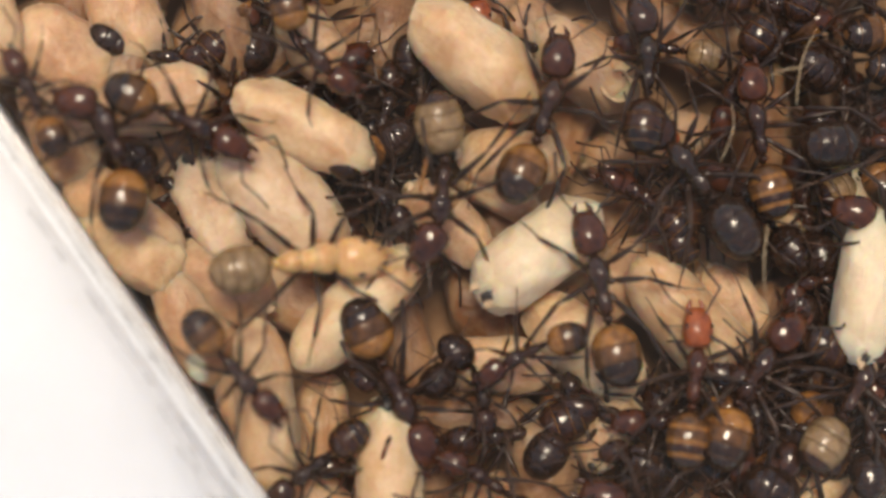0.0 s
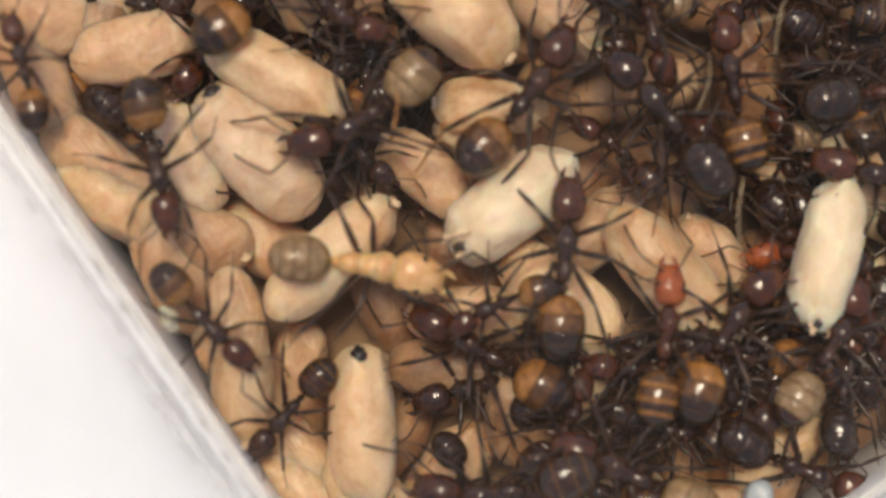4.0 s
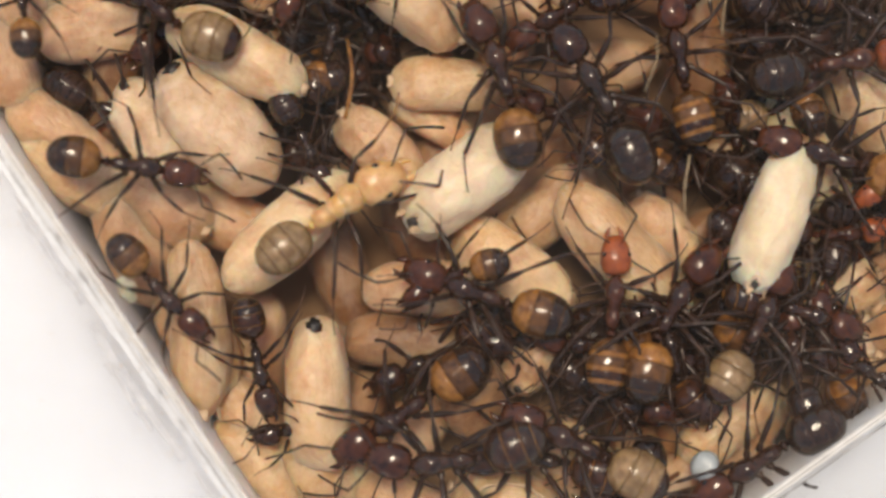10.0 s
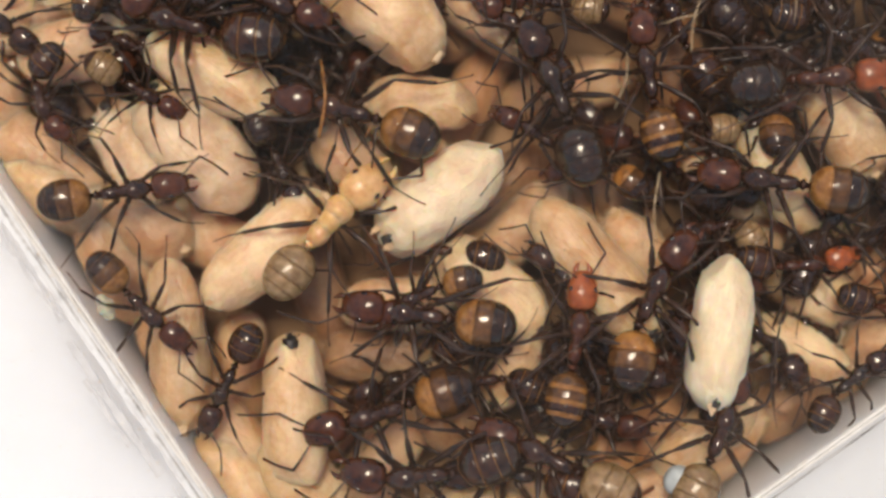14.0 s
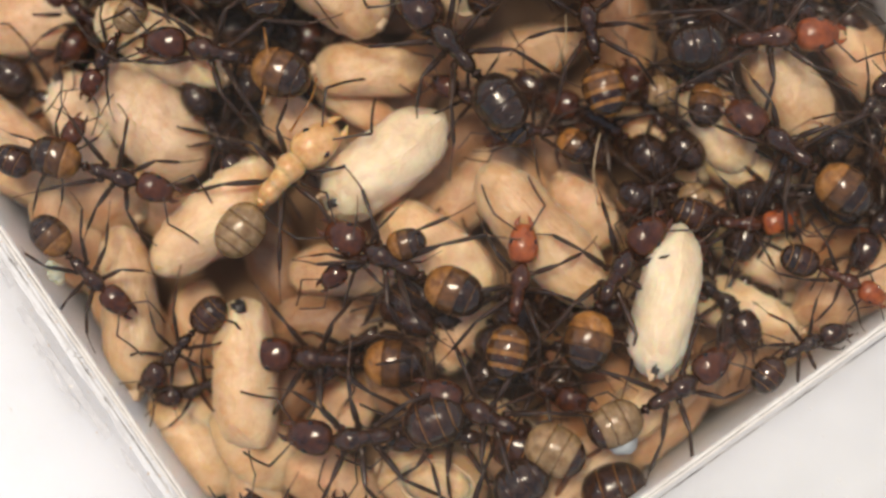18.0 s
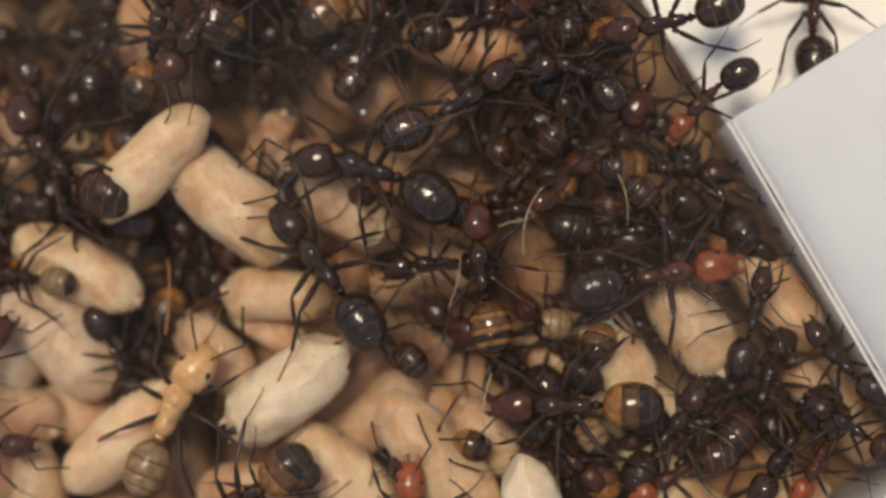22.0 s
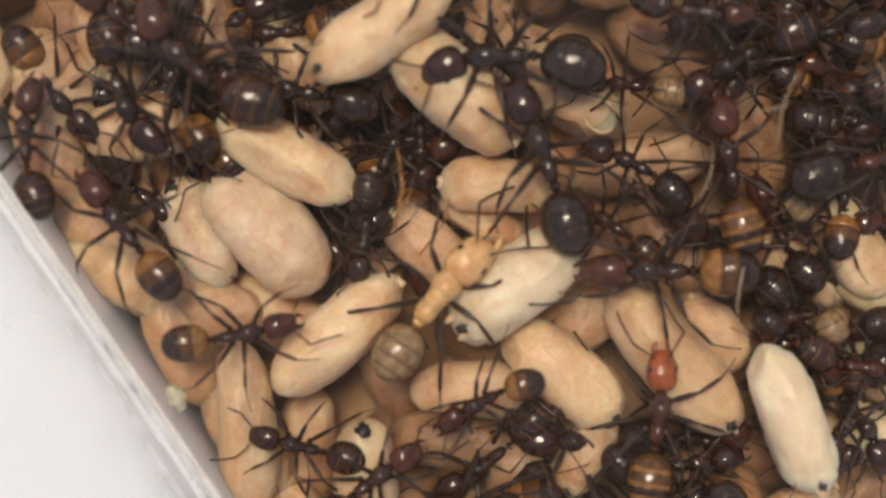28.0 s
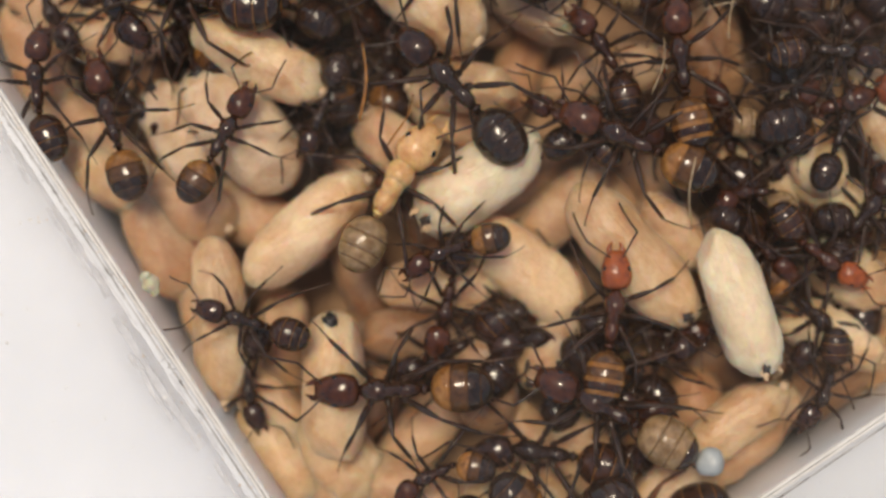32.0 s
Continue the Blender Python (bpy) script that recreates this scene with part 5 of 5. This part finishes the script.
    go(walker_11, [(0, -7.01, 0.18, 9.1, 6), (2, -3.80, -1.44, 9.1, -8), (4.5, -2.10, -2.78, 9.1, -7), (6, 0.45, -3.71, 9.1, -6), (7.5, -0.06, -3.49, 9.1, -0), (9, -2.13, -2.16, 9.1, 16), (11, -1.73, -0.22, 9.1, 52), (12, -1.22, -0.48, 9.1, 56), (13, -1.18, -0.41, 9.1, 47), (15, -1.17, -0.84, 9.1, 52), (18, -0.85, -0.28, 9.1, 49), (19, -0.85, -0.90, 9.1, 63), (20.5, -1.24, 0.11, 9.1, 53), (21, -1.55, -0.41, 9.1, 65), (26.5, 0.05, -0.25, 9.1, 55), (27, 0.03, -0.23, 9.1, 52), (28, 0.37, 0.07, 9.1, 53), (29, 0.23, 0.55, 9.1, 52), (30, 0.14, 0.44, 9.1, 59), (31, 0.06, 0.17, 9.1, 62), (32, -0.02, 0.18, 9.1, 61)])
    stride(walker_11, [(0, 6), (7.5, 12), (18, 21)])
    go(walker_12, [(0, 11.71, -5.60, 9.1, 83), (6, 11.61, -5.86, 9.1, 83), (9, 11.64, -5.44, 9.1, 86), (13, 11.22, -6.60, 9.1, 81), (19, 10.96, -6.06, 9.1, 81), (21, 10.68, -6.34, 9.1, 81), (28, 11.30, -5.90, 9.1, 84), (32, 11.21, -6.39, 9.1, 84)])
    go(walker_13, [(0, 22.34, 5.97, 9.1, 2), (6, 23.41, 6.10, 9.1, 9), (9, 23.28, 6.45, 9.1, 11), (13, 23.67, 6.47, 9.1, 4), (21, 23.80, 6.48, 9.1, 8), (22.6, 24.06, 6.81, 9.1, 12), (24, 24.64, 6.32, 9.1, 14), (28, 22.35, 7.00, 9.1, 14), (32, 23.29, 4.75, 7.8, 18)])
    stride(walker_13, [(22.6, 32)])
    go(walker_14, [(0, -2.75, -6.40, 7.7, -65), (0.6667, -1.09, -6.14, 7.7, -10), (1.333, 0.57, -5.89, 7.7, 46), (2, 2.23, -5.63, 7.7, 102), (4.5, 2.61, -7.53, 7.7, 161), (6, 0.84, -10.26, 9.1, 209), (7.5, 0.52, -9.77, 7.7, 203), (9, 0.67, -10.90, 9.1, 216), (11, 1.12, -11.33, 7.7, 213), (12, 1.12, -11.07, 7.7, 215), (13, 0.93, -10.82, 9.1, 208), (15, 1.10, -10.02, 7.7, 187), (18, 1.00, -9.53, 7.7, 175), (19, 0.93, -9.66, 9.1, 173), (20.5, 1.40, -10.10, 7.7, 188), (21, 1.21, -10.09, 9.1, 186), (30, 1.75, -11.09, 7.7, 188), (31, 1.34, -10.55, 7.7, 188), (32, -0.12, -10.26, 9.1, 182)])
    stride(walker_14, [(0, 6), (7.5, 9), (30, 32)])
    go(walker_15, [(0, 19.51, -3.87, 7.3, -44), (6, 18.90, -3.88, 7.3, -43), (9, 19.17, -3.74, 7.3, -50), (13, 19.05, -2.79, 7.3, -40), (32, 19.05, -2.79, 7.3, -40)])
    go(walker_16, [(0, 21.52, 5.03, 7.3, 49), (6, 20.92, 4.40, 7.3, 24), (9, 20.89, 4.64, 7.3, 32), (13, 21.01, 4.53, 7.3, 25), (21, 20.47, 4.63, 7.3, 26), (28, 20.37, 3.73, 7.5, -13), (32, 20.16, 4.17, 7.5, 26)])
    go(walker_17, [(0, 10.76, 10.91, 7.3, 172), (13, 9.73, 10.57, 7.3, 173), (32, 9.73, 10.57, 7.3, 173)])
    go(walker_18, [(0, 9.99, 3.01, 7.5, 136), (6, 8.81, 13.21, 7.5, 97), (13, 12.38, 15.21, 7.5, 29), (21, 15.68, 9.41, 7.5, 27), (24, 16.08, 12.51, 7.5, -33), (28, 13.10, 14.04, 9.1, -6), (30, 11.92, 10.64, 8.6, 58), (32, 10.73, 7.24, 8.1, 123)])
    stride(walker_18, [(0, 32)])
    go(walker_19, [(0, 1.34, -6.19, 7.3, -72), (6, 7.76, -17.61, 7.3, -61), (7, 7.87, -6.68, 7.3, -11), (8, 7.99, 4.25, 7.3, 39), (9, 8.10, 15.17, 7.3, 89), (24, 4.35, 18.64, 7.5, 161), (32, 4.35, 18.64, 7.5, 161)])
    stride(walker_19, [(0, 9)])
    go(walker_20, [(0, 1.54, -10.61, 7.5, 145), (3, 5.31, -10.33, 7.7, 81), (6, 9.08, -10.04, 7.8, 16), (7.5, 6.83, -15.41, 7.7, -48), (9, 4.57, -20.78, 7.5, -113), (13, 6.10, -12.86, 7.8, -160), (16, 6.23, 0.75, 7.7, -215), (19, 6.36, 14.36, 7.5, -271), (21, 9.30, 18.10, 7.5, -308), (22.5, 8.12, 19.38, 8.3, -260), (24, 6.93, 20.66, 9.1, -211), (32, 6.93, 20.66, 9.1, -211)])
    stride(walker_20, [(0, 24)])
    go(walker_21, [(0, 9.60, 9.87, 9.1, 90), (6, 10.13, 15.20, 9.1, 84), (24, 14.04, 15.48, 9.1, 12), (25.33, 14.38, 14.23, 8.6, -41), (26.67, 14.73, 12.98, 8.2, -95), (28, 15.08, 11.73, 7.7, -149), (32, 15.08, 11.73, 7.7, -149)])
    stride(walker_21, [(0, 6), (24, 28)])
    go(walker_22, [(0, 11.47, 4.72, 7.5, 105), (3, 16.61, 0.14, 7.7, 165), (6, 21.75, -4.43, 7.9, 225), (7.5, 22.62, -3.22, 7.7, 292), (9, 23.49, -2.00, 7.5, 359), (13, 23.05, -2.95, 7.8, 365), (19, 22.52, -2.85, 7.9, 351), (19.67, 23.20, -3.10, 7.8, 300), (20.33, 23.89, -3.35, 7.6, 249), (21, 24.58, -3.61, 7.5, 198), (23.33, 23.65, -3.56, 7.7, 249), (25.67, 22.73, -3.51, 7.8, 301), (28, 21.80, -3.47, 8.0, 352), (32, 22.01, -3.27, 8.0, 324)])
    stride(walker_22, [(0, 9), (19, 21)])
    go(walker_23, [(0, 14.53, 9.06, 7.3, -113), (6, 9.83, 9.05, 9.1, -70), (9.5, 8.93, 8.78, 8.8, -141), (13, 8.03, 8.52, 8.5, -211), (17, 11.10, 12.66, 7.9, -259), (21, 14.18, 16.80, 7.3, -307), (22.5, 14.63, 21.86, 8.2, -364), (24, 15.08, 26.92, 9.1, -422), (32, 15.08, 26.92, 9.1, -422)])
    stride(walker_23, [(0, 6), (13, 24)])
    go(walker_24, [(0, -2.84, -6.14, 7.1, 172), (3, 0.24, -11.36, 7.1, 236), (6, 3.32, -16.58, 7.1, 301), (7.5, -1.54, -13.59, 7.2, 243), (9, -6.41, -10.60, 7.3, 185), (11, 0.86, -14.46, 7.2, 258), (13, 8.14, -18.32, 7.1, 332), (16, 0.75, -14.38, 7.0, 263), (19, -6.63, -10.45, 6.8, 193), (20, 0.12, -12.90, 7.0, 267), (21, 6.87, -15.35, 7.1, 340), (26.5, 5.28, -18.63, 7.1, 292), (32, 3.69, -21.90, 7.1, 244)])
    stride(walker_24, [(0, 32)])
    go(walker_25, [(0, 9.85, -9.40, 7.1, 173), (2, 10.85, -10.22, 7.2, 115), (4, 11.85, -11.03, 7.2, 57), (6, 12.86, -11.85, 7.3, -0), (7, 12.35, -11.93, 7.3, 54), (8, 11.85, -12.01, 7.3, 109), (9, 11.34, -12.09, 7.3, 164), (10.33, 12.95, -11.04, 7.1, 113), (11.67, 14.55, -10.00, 7.0, 63), (13, 16.15, -8.95, 6.8, 13), (16, 11.93, 2.71, 7.0, 61), (19, 7.70, 14.37, 7.1, 110), (20, 10.19, 10.75, 7.2, 155), (21, 12.68, 7.12, 7.4, 199), (24, 9.52, 7.56, 7.9, 141), (28, 10.01, 6.64, 8.1, 153), (30, 10.25, 5.35, 8.0, 100), (32, 10.49, 4.06, 7.8, 48)])
    stride(walker_25, [(0, 24), (28, 32)])
    go(walker_26, [(0, 16.45, -9.22, 7.3, 179), (2, 16.10, -9.05, 7.4, 127), (4, 15.75, -8.87, 7.4, 75), (6, 15.41, -8.70, 7.5, 23), (7.5, 14.36, -12.82, 7.6, 85), (9, 13.32, -16.94, 7.7, 147), (19, 9.69, 14.35, 7.3, 97), (21, 9.44, 17.63, 7.3, 94), (22.5, 9.24, 21.29, 7.4, 48), (24, 9.05, 24.96, 7.5, 1), (32, 9.05, 24.96, 7.5, 1)])
    stride(walker_26, [(6, 24)])
    go(walker_27, [(0, 19.95, -9.56, 7.3, 179), (2, 20.41, -9.75, 7.5, 230), (4, 20.86, -9.93, 7.7, 281), (6, 21.32, -10.12, 7.9, 332), (7, 22.51, -9.91, 7.9, 280), (8, 23.70, -9.70, 7.8, 227), (9, 24.89, -9.49, 7.8, 175), (11, 24.94, -9.08, 8.4, 112), (13, 25.00, -8.67, 9.1, 49), (19, 25.60, -9.15, 9.1, 29), (21, 26.45, -7.55, 9.1, 29), (24.5, 23.82, -6.85, 8.2, -40), (28, 21.18, -6.14, 7.3, -108), (32, 22.33, -10.15, 7.5, -112)])
    stride(walker_27, [(6, 9), (19, 32)])
    go(walker_28, [(0, -4.52, -10.00, 6.8, 170), (3, -0.12, -15.27, 6.8, 240), (6, 4.28, -20.53, 6.8, 310), (10.33, 2.18, -19.73, 7.6, 368), (14.67, 0.09, -18.92, 8.3, 426), (19, -2.00, -18.12, 9.1, 485), (25.5, -4.83, -14.17, 8.0, 559), (32, -7.65, -10.23, 6.9, 634)])
    stride(walker_28, [(0, 32)])
    go(walker_29, [(0, 9.48, 3.38, 7.7, 145), (2, 9.48, 3.38, 7.7, 145), (4.5, 9.35, 3.29, 7.7, 141), (6, 9.14, 3.28, 7.7, 141), (9, 9.10, 3.67, 7.7, 145), (11, 9.13, 3.55, 7.7, 142), (12, 9.33, 3.59, 7.7, 140), (13, 9.37, 3.59, 7.8, 142), (15, 9.16, 3.88, 7.7, 147), (18, 8.96, 3.63, 7.7, 147), (32, 8.96, 3.63, 7.7, 147)])
    go(walker_30, [(0, -7.12, -9.94, 7.8, -142), (2, -7.12, -9.94, 7.8, -142), (4.5, -6.80, -9.80, 7.8, -123), (6, -6.34, -10.50, 7.8, -97), (7.5, -6.35, -10.14, 7.8, -103), (9, -5.53, -8.58, 7.8, -48), (11, -6.61, -9.15, 7.8, -114), (12, -6.60, -8.17, 7.8, -119), (13, -6.83, -8.75, 7.8, -115), (15, -6.52, -9.14, 7.8, -117), (18, -6.56, -9.01, 7.8, -133), (19, -6.63, -8.08, 7.8, -156), (20.5, -7.55, -7.73, 7.8, -148), (21, -7.33, -9.19, 7.8, -181), (28, -6.48, -7.55, 8.0, -194), (29, -6.77, -7.21, 7.8, -183), (30, -6.96, -7.12, 7.8, -195), (31, -7.30, -6.84, 7.8, -197), (32, -7.62, -6.79, 9.1, -196)])
    stride(walker_30, [(4.5, 6), (7.5, 13), (18, 21)])
    go(walker_31, [(0, 18.89, -12.80, 7.9, -23), (6, 18.89, -12.80, 7.9, -23), (7.5, 19.83, -12.80, 8.5, -80), (9, 20.77, -12.80, 9.1, -137), (13, 7.72, -18.35, 7.9, -157), (19, 8.36, -18.14, 9.1, -137), (32, 8.36, -18.14, 9.1, -137)])
    stride(walker_31, [(6, 13)])
    go(walker_33, [(0, 14.76, -5.50, 9.1, 57), (9, 14.76, -5.50, 9.1, 57), (11, 14.35, -6.80, 9.1, 65), (12, 14.31, -7.86, 9.1, 32), (13, 14.52, -5.67, 9.1, 60), (15, 15.42, -4.20, 9.1, 66), (18, 15.98, -5.50, 9.1, 59), (19, 14.74, -6.80, 9.1, 61), (20.5, 13.45, -8.38, 9.1, 73), (21, 15.17, -8.09, 9.1, 47), (24.5, 15.13, -11.06, 9.1, -22), (28, 15.10, -14.04, 9.1, -91), (32, 3.63, -21.24, 9.1, -148)])
    stride(walker_33, [(9, 15), (18, 32)])
    go(walker_34, [(0, 19.89, -6.29, 9.1, 60), (9, 19.89, -6.29, 9.1, 60), (11, 18.05, -7.89, 9.1, 66), (12, 18.07, -10.99, 9.1, 55), (13, 18.59, -11.35, 9.1, 71), (15, 18.17, -11.20, 9.1, 63), (18, 18.74, -11.38, 9.1, 31), (19, 19.21, -11.40, 9.1, 43), (20.5, 18.56, -11.38, 9.1, 56), (21, 19.07, -11.10, 9.1, 70), (26.5, 11.70, -15.54, 9.1, 141), (32, 4.33, -19.98, 9.1, 211)])
    stride(walker_34, [(9, 13), (20.5, 32)])
    go(walker_35, [(0, 25.54, 1.94, 9.1, -165), (9, 25.54, 1.94, 9.1, -165), (11, 26.61, -1.75, 8.5, -94), (13, 27.68, -5.43, 7.9, -24), (19, 27.37, -5.72, 9.1, -28), (20, 29.46, -4.25, 8.6, -72), (21, 31.56, -2.78, 8.0, -115), (32, 31.56, -2.78, 8.0, -115)])
    stride(walker_35, [(9, 13), (19, 21)])
    go(walker_36, [(0, -2.99, -18.52, 7.8, 70), (9, -2.99, -18.52, 7.8, 70), (19, 2.14, -19.52, 7.8, 100), (28, -2.78, -9.03, 9.1, 38), (30, -0.04, -7.49, 8.4, -32), (32, 2.70, -5.95, 7.7, -102)])
    stride(walker_36, [(9, 32)])
    came = late(walker_37, [(0, -7.53, 6.35, 9.1, -167), (12, -7.53, 6.35, 9.1, -167), (13, -9.29, 7.54, 9.1, -182), (17, -3.73, 12.76, 9.1, -249), (21, 1.83, 17.97, 9.1, -317), (24, 3.35, 30.50, 9.1, -277), (32, 3.35, 30.50, 9.1, -277)])
    stride(walker_37, [came, (12, 24)])
    go(walker_38, [(0, 22.44, 1.69, 9.1, 163), (11, 22.44, 1.69, 9.1, 163), (12, 22.07, 0.95, 9.1, 152), (13, 21.27, 0.81, 9.1, 162), (15, 20.85, 1.79, 9.1, 176), (18, 24.77, 0.91, 9.1, 142), (21, 19.58, -0.06, 9.1, 183), (26.5, 17.43, 0.85, 9.1, 163), (27, 15.36, 0.84, 9.1, 173), (28, 11.20, 1.38, 9.1, 180), (29, 10.21, 1.45, 9.1, 183), (30, 11.31, 2.05, 9.1, 174), (31, 11.58, 2.72, 9.1, 155), (32, 11.84, 2.67, 9.1, 156)])
    stride(walker_38, [(11, 21), (26.5, 31)])
    came = late(walker_39, [(0, 1.96, 13.53, 9.1, -158), (9, 1.96, 13.53, 9.1, -158), (13, -16.10, 6.33, 9.1, -97), (15, -14.78, 4.34, 9.1, -44), (17, -13.46, 2.35, 9.1, 9), (19, -12.15, 0.36, 9.1, 61), (24, -14.54, 3.83, 9.1, 136), (26, -7.37, 14.08, 9.1, 96), (28, -0.21, 24.32, 9.1, 55), (32, -0.21, 24.32, 9.1, 55)])
    stride(walker_39, [came, (9, 28)])
    came = late(walker_40, [(0, -1.75, 15.74, 7.7, -133), (9, -1.75, 15.74, 7.7, -133), (11, -6.34, 10.81, 7.7, -76), (13, -10.93, 5.87, 7.7, -19), (15.67, -10.36, 6.08, 8.2, -74), (18.33, -9.79, 6.28, 8.6, -128), (21, -9.22, 6.49, 9.1, -183), (24, -12.39, 6.45, 7.5, -197), (26, -5.71, 12.79, 7.6, -257), (28, 0.97, 19.13, 7.7, -317), (32, 0.97, 19.13, 7.7, -317)])
    stride(walker_40, [came, (9, 13), (21, 28)])
    came = late(walker_41, [(0, -4.30, 9.89, 9.1, -37), (13, -4.30, 9.89, 9.1, -37), (17, -2.69, 14.66, 9.1, 17), (21, -1.08, 19.43, 9.1, 71), (24, -6.44, 18.74, 9.1, 83), (32, -6.44, 18.74, 9.1, 83)])
    stride(walker_41, [came, (13, 24)])
    go(walker_42, [(0, 1.33, 14.44, 6.7, -82), (9, 1.33, 14.44, 6.7, -82), (11, 2.58, 5.41, 6.7, -126), (13, 3.83, -3.62, 6.7, -171), (16, 4.07, 5.59, 6.7, -221), (19, 4.31, 14.81, 6.7, -271), (21, 2.11, 18.86, 6.7, -242), (22.5, -0.88, 21.00, 7.9, -283), (24, -3.88, 23.14, 9.1, -324), (32, -3.88, 23.14, 9.1, -324)])
    stride(walker_42, [(9, 24)])
    go(walker_43, [(0, 3.09, -13.49, 9.1, -174), (18, 3.09, -13.49, 9.1, -174), (19, 3.08, -13.60, 9.1, -172), (20.5, 3.36, -13.88, 9.1, -158), (26.25, 4.77, -17.06, 9.1, -112), (32, 6.18, -20.25, 9.1, -66)])
    stride(walker_43, [(20.5, 32)])
    came = late(walker_45, [(0, 9.10, 11.71, 9.1, -166), (21, 9.10, 11.71, 9.1, -166), (22.6, 8.01, 12.32, 9.1, -204), (24, 7.77, 11.90, 9.1, -199), (26.5, 7.00, 12.21, 9.1, -185), (27, 5.61, 12.12, 9.1, -179), (28, 3.18, 11.83, 9.1, -178), (29, 3.19, 11.89, 9.1, -188), (32, 3.19, 11.89, 9.1, -188)])
    stride(walker_45, [came, (21, 22.6), (26.5, 28)])
    go(walker_46, [(0, 28.94, 2.86, 8.0, 50), (21, 28.94, 2.86, 8.0, 50), (22.5, 28.03, 6.56, 8.0, 99), (24, 27.12, 10.25, 8.0, 148), (28, 25.03, 6.76, 8.1, 110), (32, 22.94, 3.27, 8.1, 71)])
    stride(walker_46, [(21, 32)])
    go(walker_49, [(0, 24.44, 8.88, 8.0, -28), (21, 24.44, 8.88, 8.0, -28), (22.5, 23.86, 8.87, 7.9, -91), (24, 23.28, 8.86, 7.8, -153), (28, 22.84, 8.03, 8.4, -79), (32, 22.40, 7.21, 9.1, -4)])
    go(walker_50, [(0, 12.05, 2.09, 7.5, 174), (21, 12.05, 2.09, 7.5, 174), (22.5, 11.62, -6.46, 7.5, 220), (24, 11.20, -15.02, 7.5, 267), (32, 2.08, -14.56, 9.1, 205)])
    stride(walker_50, [(21, 32)])
    came = late(walker_51, [(0, -11.53, 11.11, 9.1, 125), (22.6, -11.53, 11.11, 9.1, 125), (24, -13.03, 11.98, 9.1, 123), (26.5, -12.90, 12.17, 9.1, 131), (27, -12.76, 11.99, 9.1, 133), (28, -11.92, 11.43, 9.1, 138), (29, -11.43, 10.96, 9.1, 138), (30, -11.38, 11.22, 9.1, 149), (32, -11.02, 10.15, 9.1, 154)])
    stride(walker_51, [came, (22.6, 24), (27, 29), (30, 32)])
    came = late(walker_52, [(0, -0.57, 17.45, 10.1, -129), (22.6, -0.57, 17.45, 10.1, -129), (24, 1.74, 16.55, 10.1, -149), (26.5, 2.70, 17.88, 10.1, -165), (27, 2.98, 17.20, 10.1, -156), (28, 0.38, 16.86, 10.1, -154), (32, 0.38, 16.86, 10.1, -154)])
    stride(walker_52, [came, (22.6, 28)])
    go(walker_55, [(0, 31.60, 20.92, 6.1, 88), (22, 31.60, 20.92, 6.1, 88), (22.6, 33.81, 22.53, 6.1, 47), (23.3, 32.02, 23.51, 6.1, 107), (24, 30.23, 24.50, 6.1, 167), (32, 30.23, 24.50, 6.1, 167)])
    stride(walker_55, [(22, 24)])
    came = late(walker_62, [(0, -17.95, 15.12, 9.1, 67), (24, -17.95, 15.12, 9.1, 67), (28, -1.53, 22.57, 9.1, 24), (32, -1.53, 22.57, 9.1, 24)])
    stride(walker_62, [came, (24, 28)])
    go(walker_63, [(0, 17.68, 19.08, 7.7, -60), (21, 17.68, 19.08, 7.7, -60), (22.5, 19.87, 15.23, 7.7, -121), (24, 22.07, 11.38, 7.7, -183), (28, 19.26, 13.15, 7.8, -170), (32, 19.26, 13.15, 7.8, -170)])
    stride(walker_63, [(21, 28)])
    came = late(walker_64, [(0, -12.76, 9.94, 7.7, 110), (26.5, -12.76, 9.94, 7.7, 110), (27, -12.67, 9.93, 7.7, 100), (28, -12.67, 10.40, 7.7, 112), (30, -5.68, 12.11, 7.7, 63), (32, 1.30, 13.82, 7.7, 14)])
    stride(walker_64, [came, (28, 32)])
    go(walker_65, [(0, 3.18, -4.48, 9.1, -156), (27, 3.18, -4.48, 9.1, -156), (28, 2.49, -5.14, 9.1, -153), (29, 3.05, -4.45, 9.1, -157), (30, 2.53, -3.34, 9.1, -161), (31, 2.74, -3.25, 9.1, -154), (32, 2.69, -3.17, 9.1, -158)])
    stride(walker_65, [(27, 30)])
    came = late(walker_66, [(0, -20.50, 9.01, 9.1, 115), (26.5, -20.50, 9.01, 9.1, 115), (27, -20.06, 8.41, 9.1, 112), (28, -19.73, 7.68, 9.1, 91), (29, -18.90, 8.44, 9.1, 64), (30, -19.22, 7.70, 9.1, 86), (32, -18.38, 5.17, 9.1, 95)])
    stride(walker_66, [came, (26.5, 32)])
    go(walker_67, [(0, 18.46, -0.97, 7.5, -170), (28, 18.46, -0.97, 7.5, -170), (32, 18.44, 0.06, 7.5, -179)])
    go(walker_68, [(0, 9.54, -12.54, 9.1, 154), (29, 9.54, -12.54, 9.1, 154), (30, 11.20, -11.66, 9.1, 158), (31, 10.84, -10.91, 9.1, 147), (32, 10.82, -11.06, 9.1, 153)])
    stride(walker_68, [(29, 31)])
    fidget()


motions()
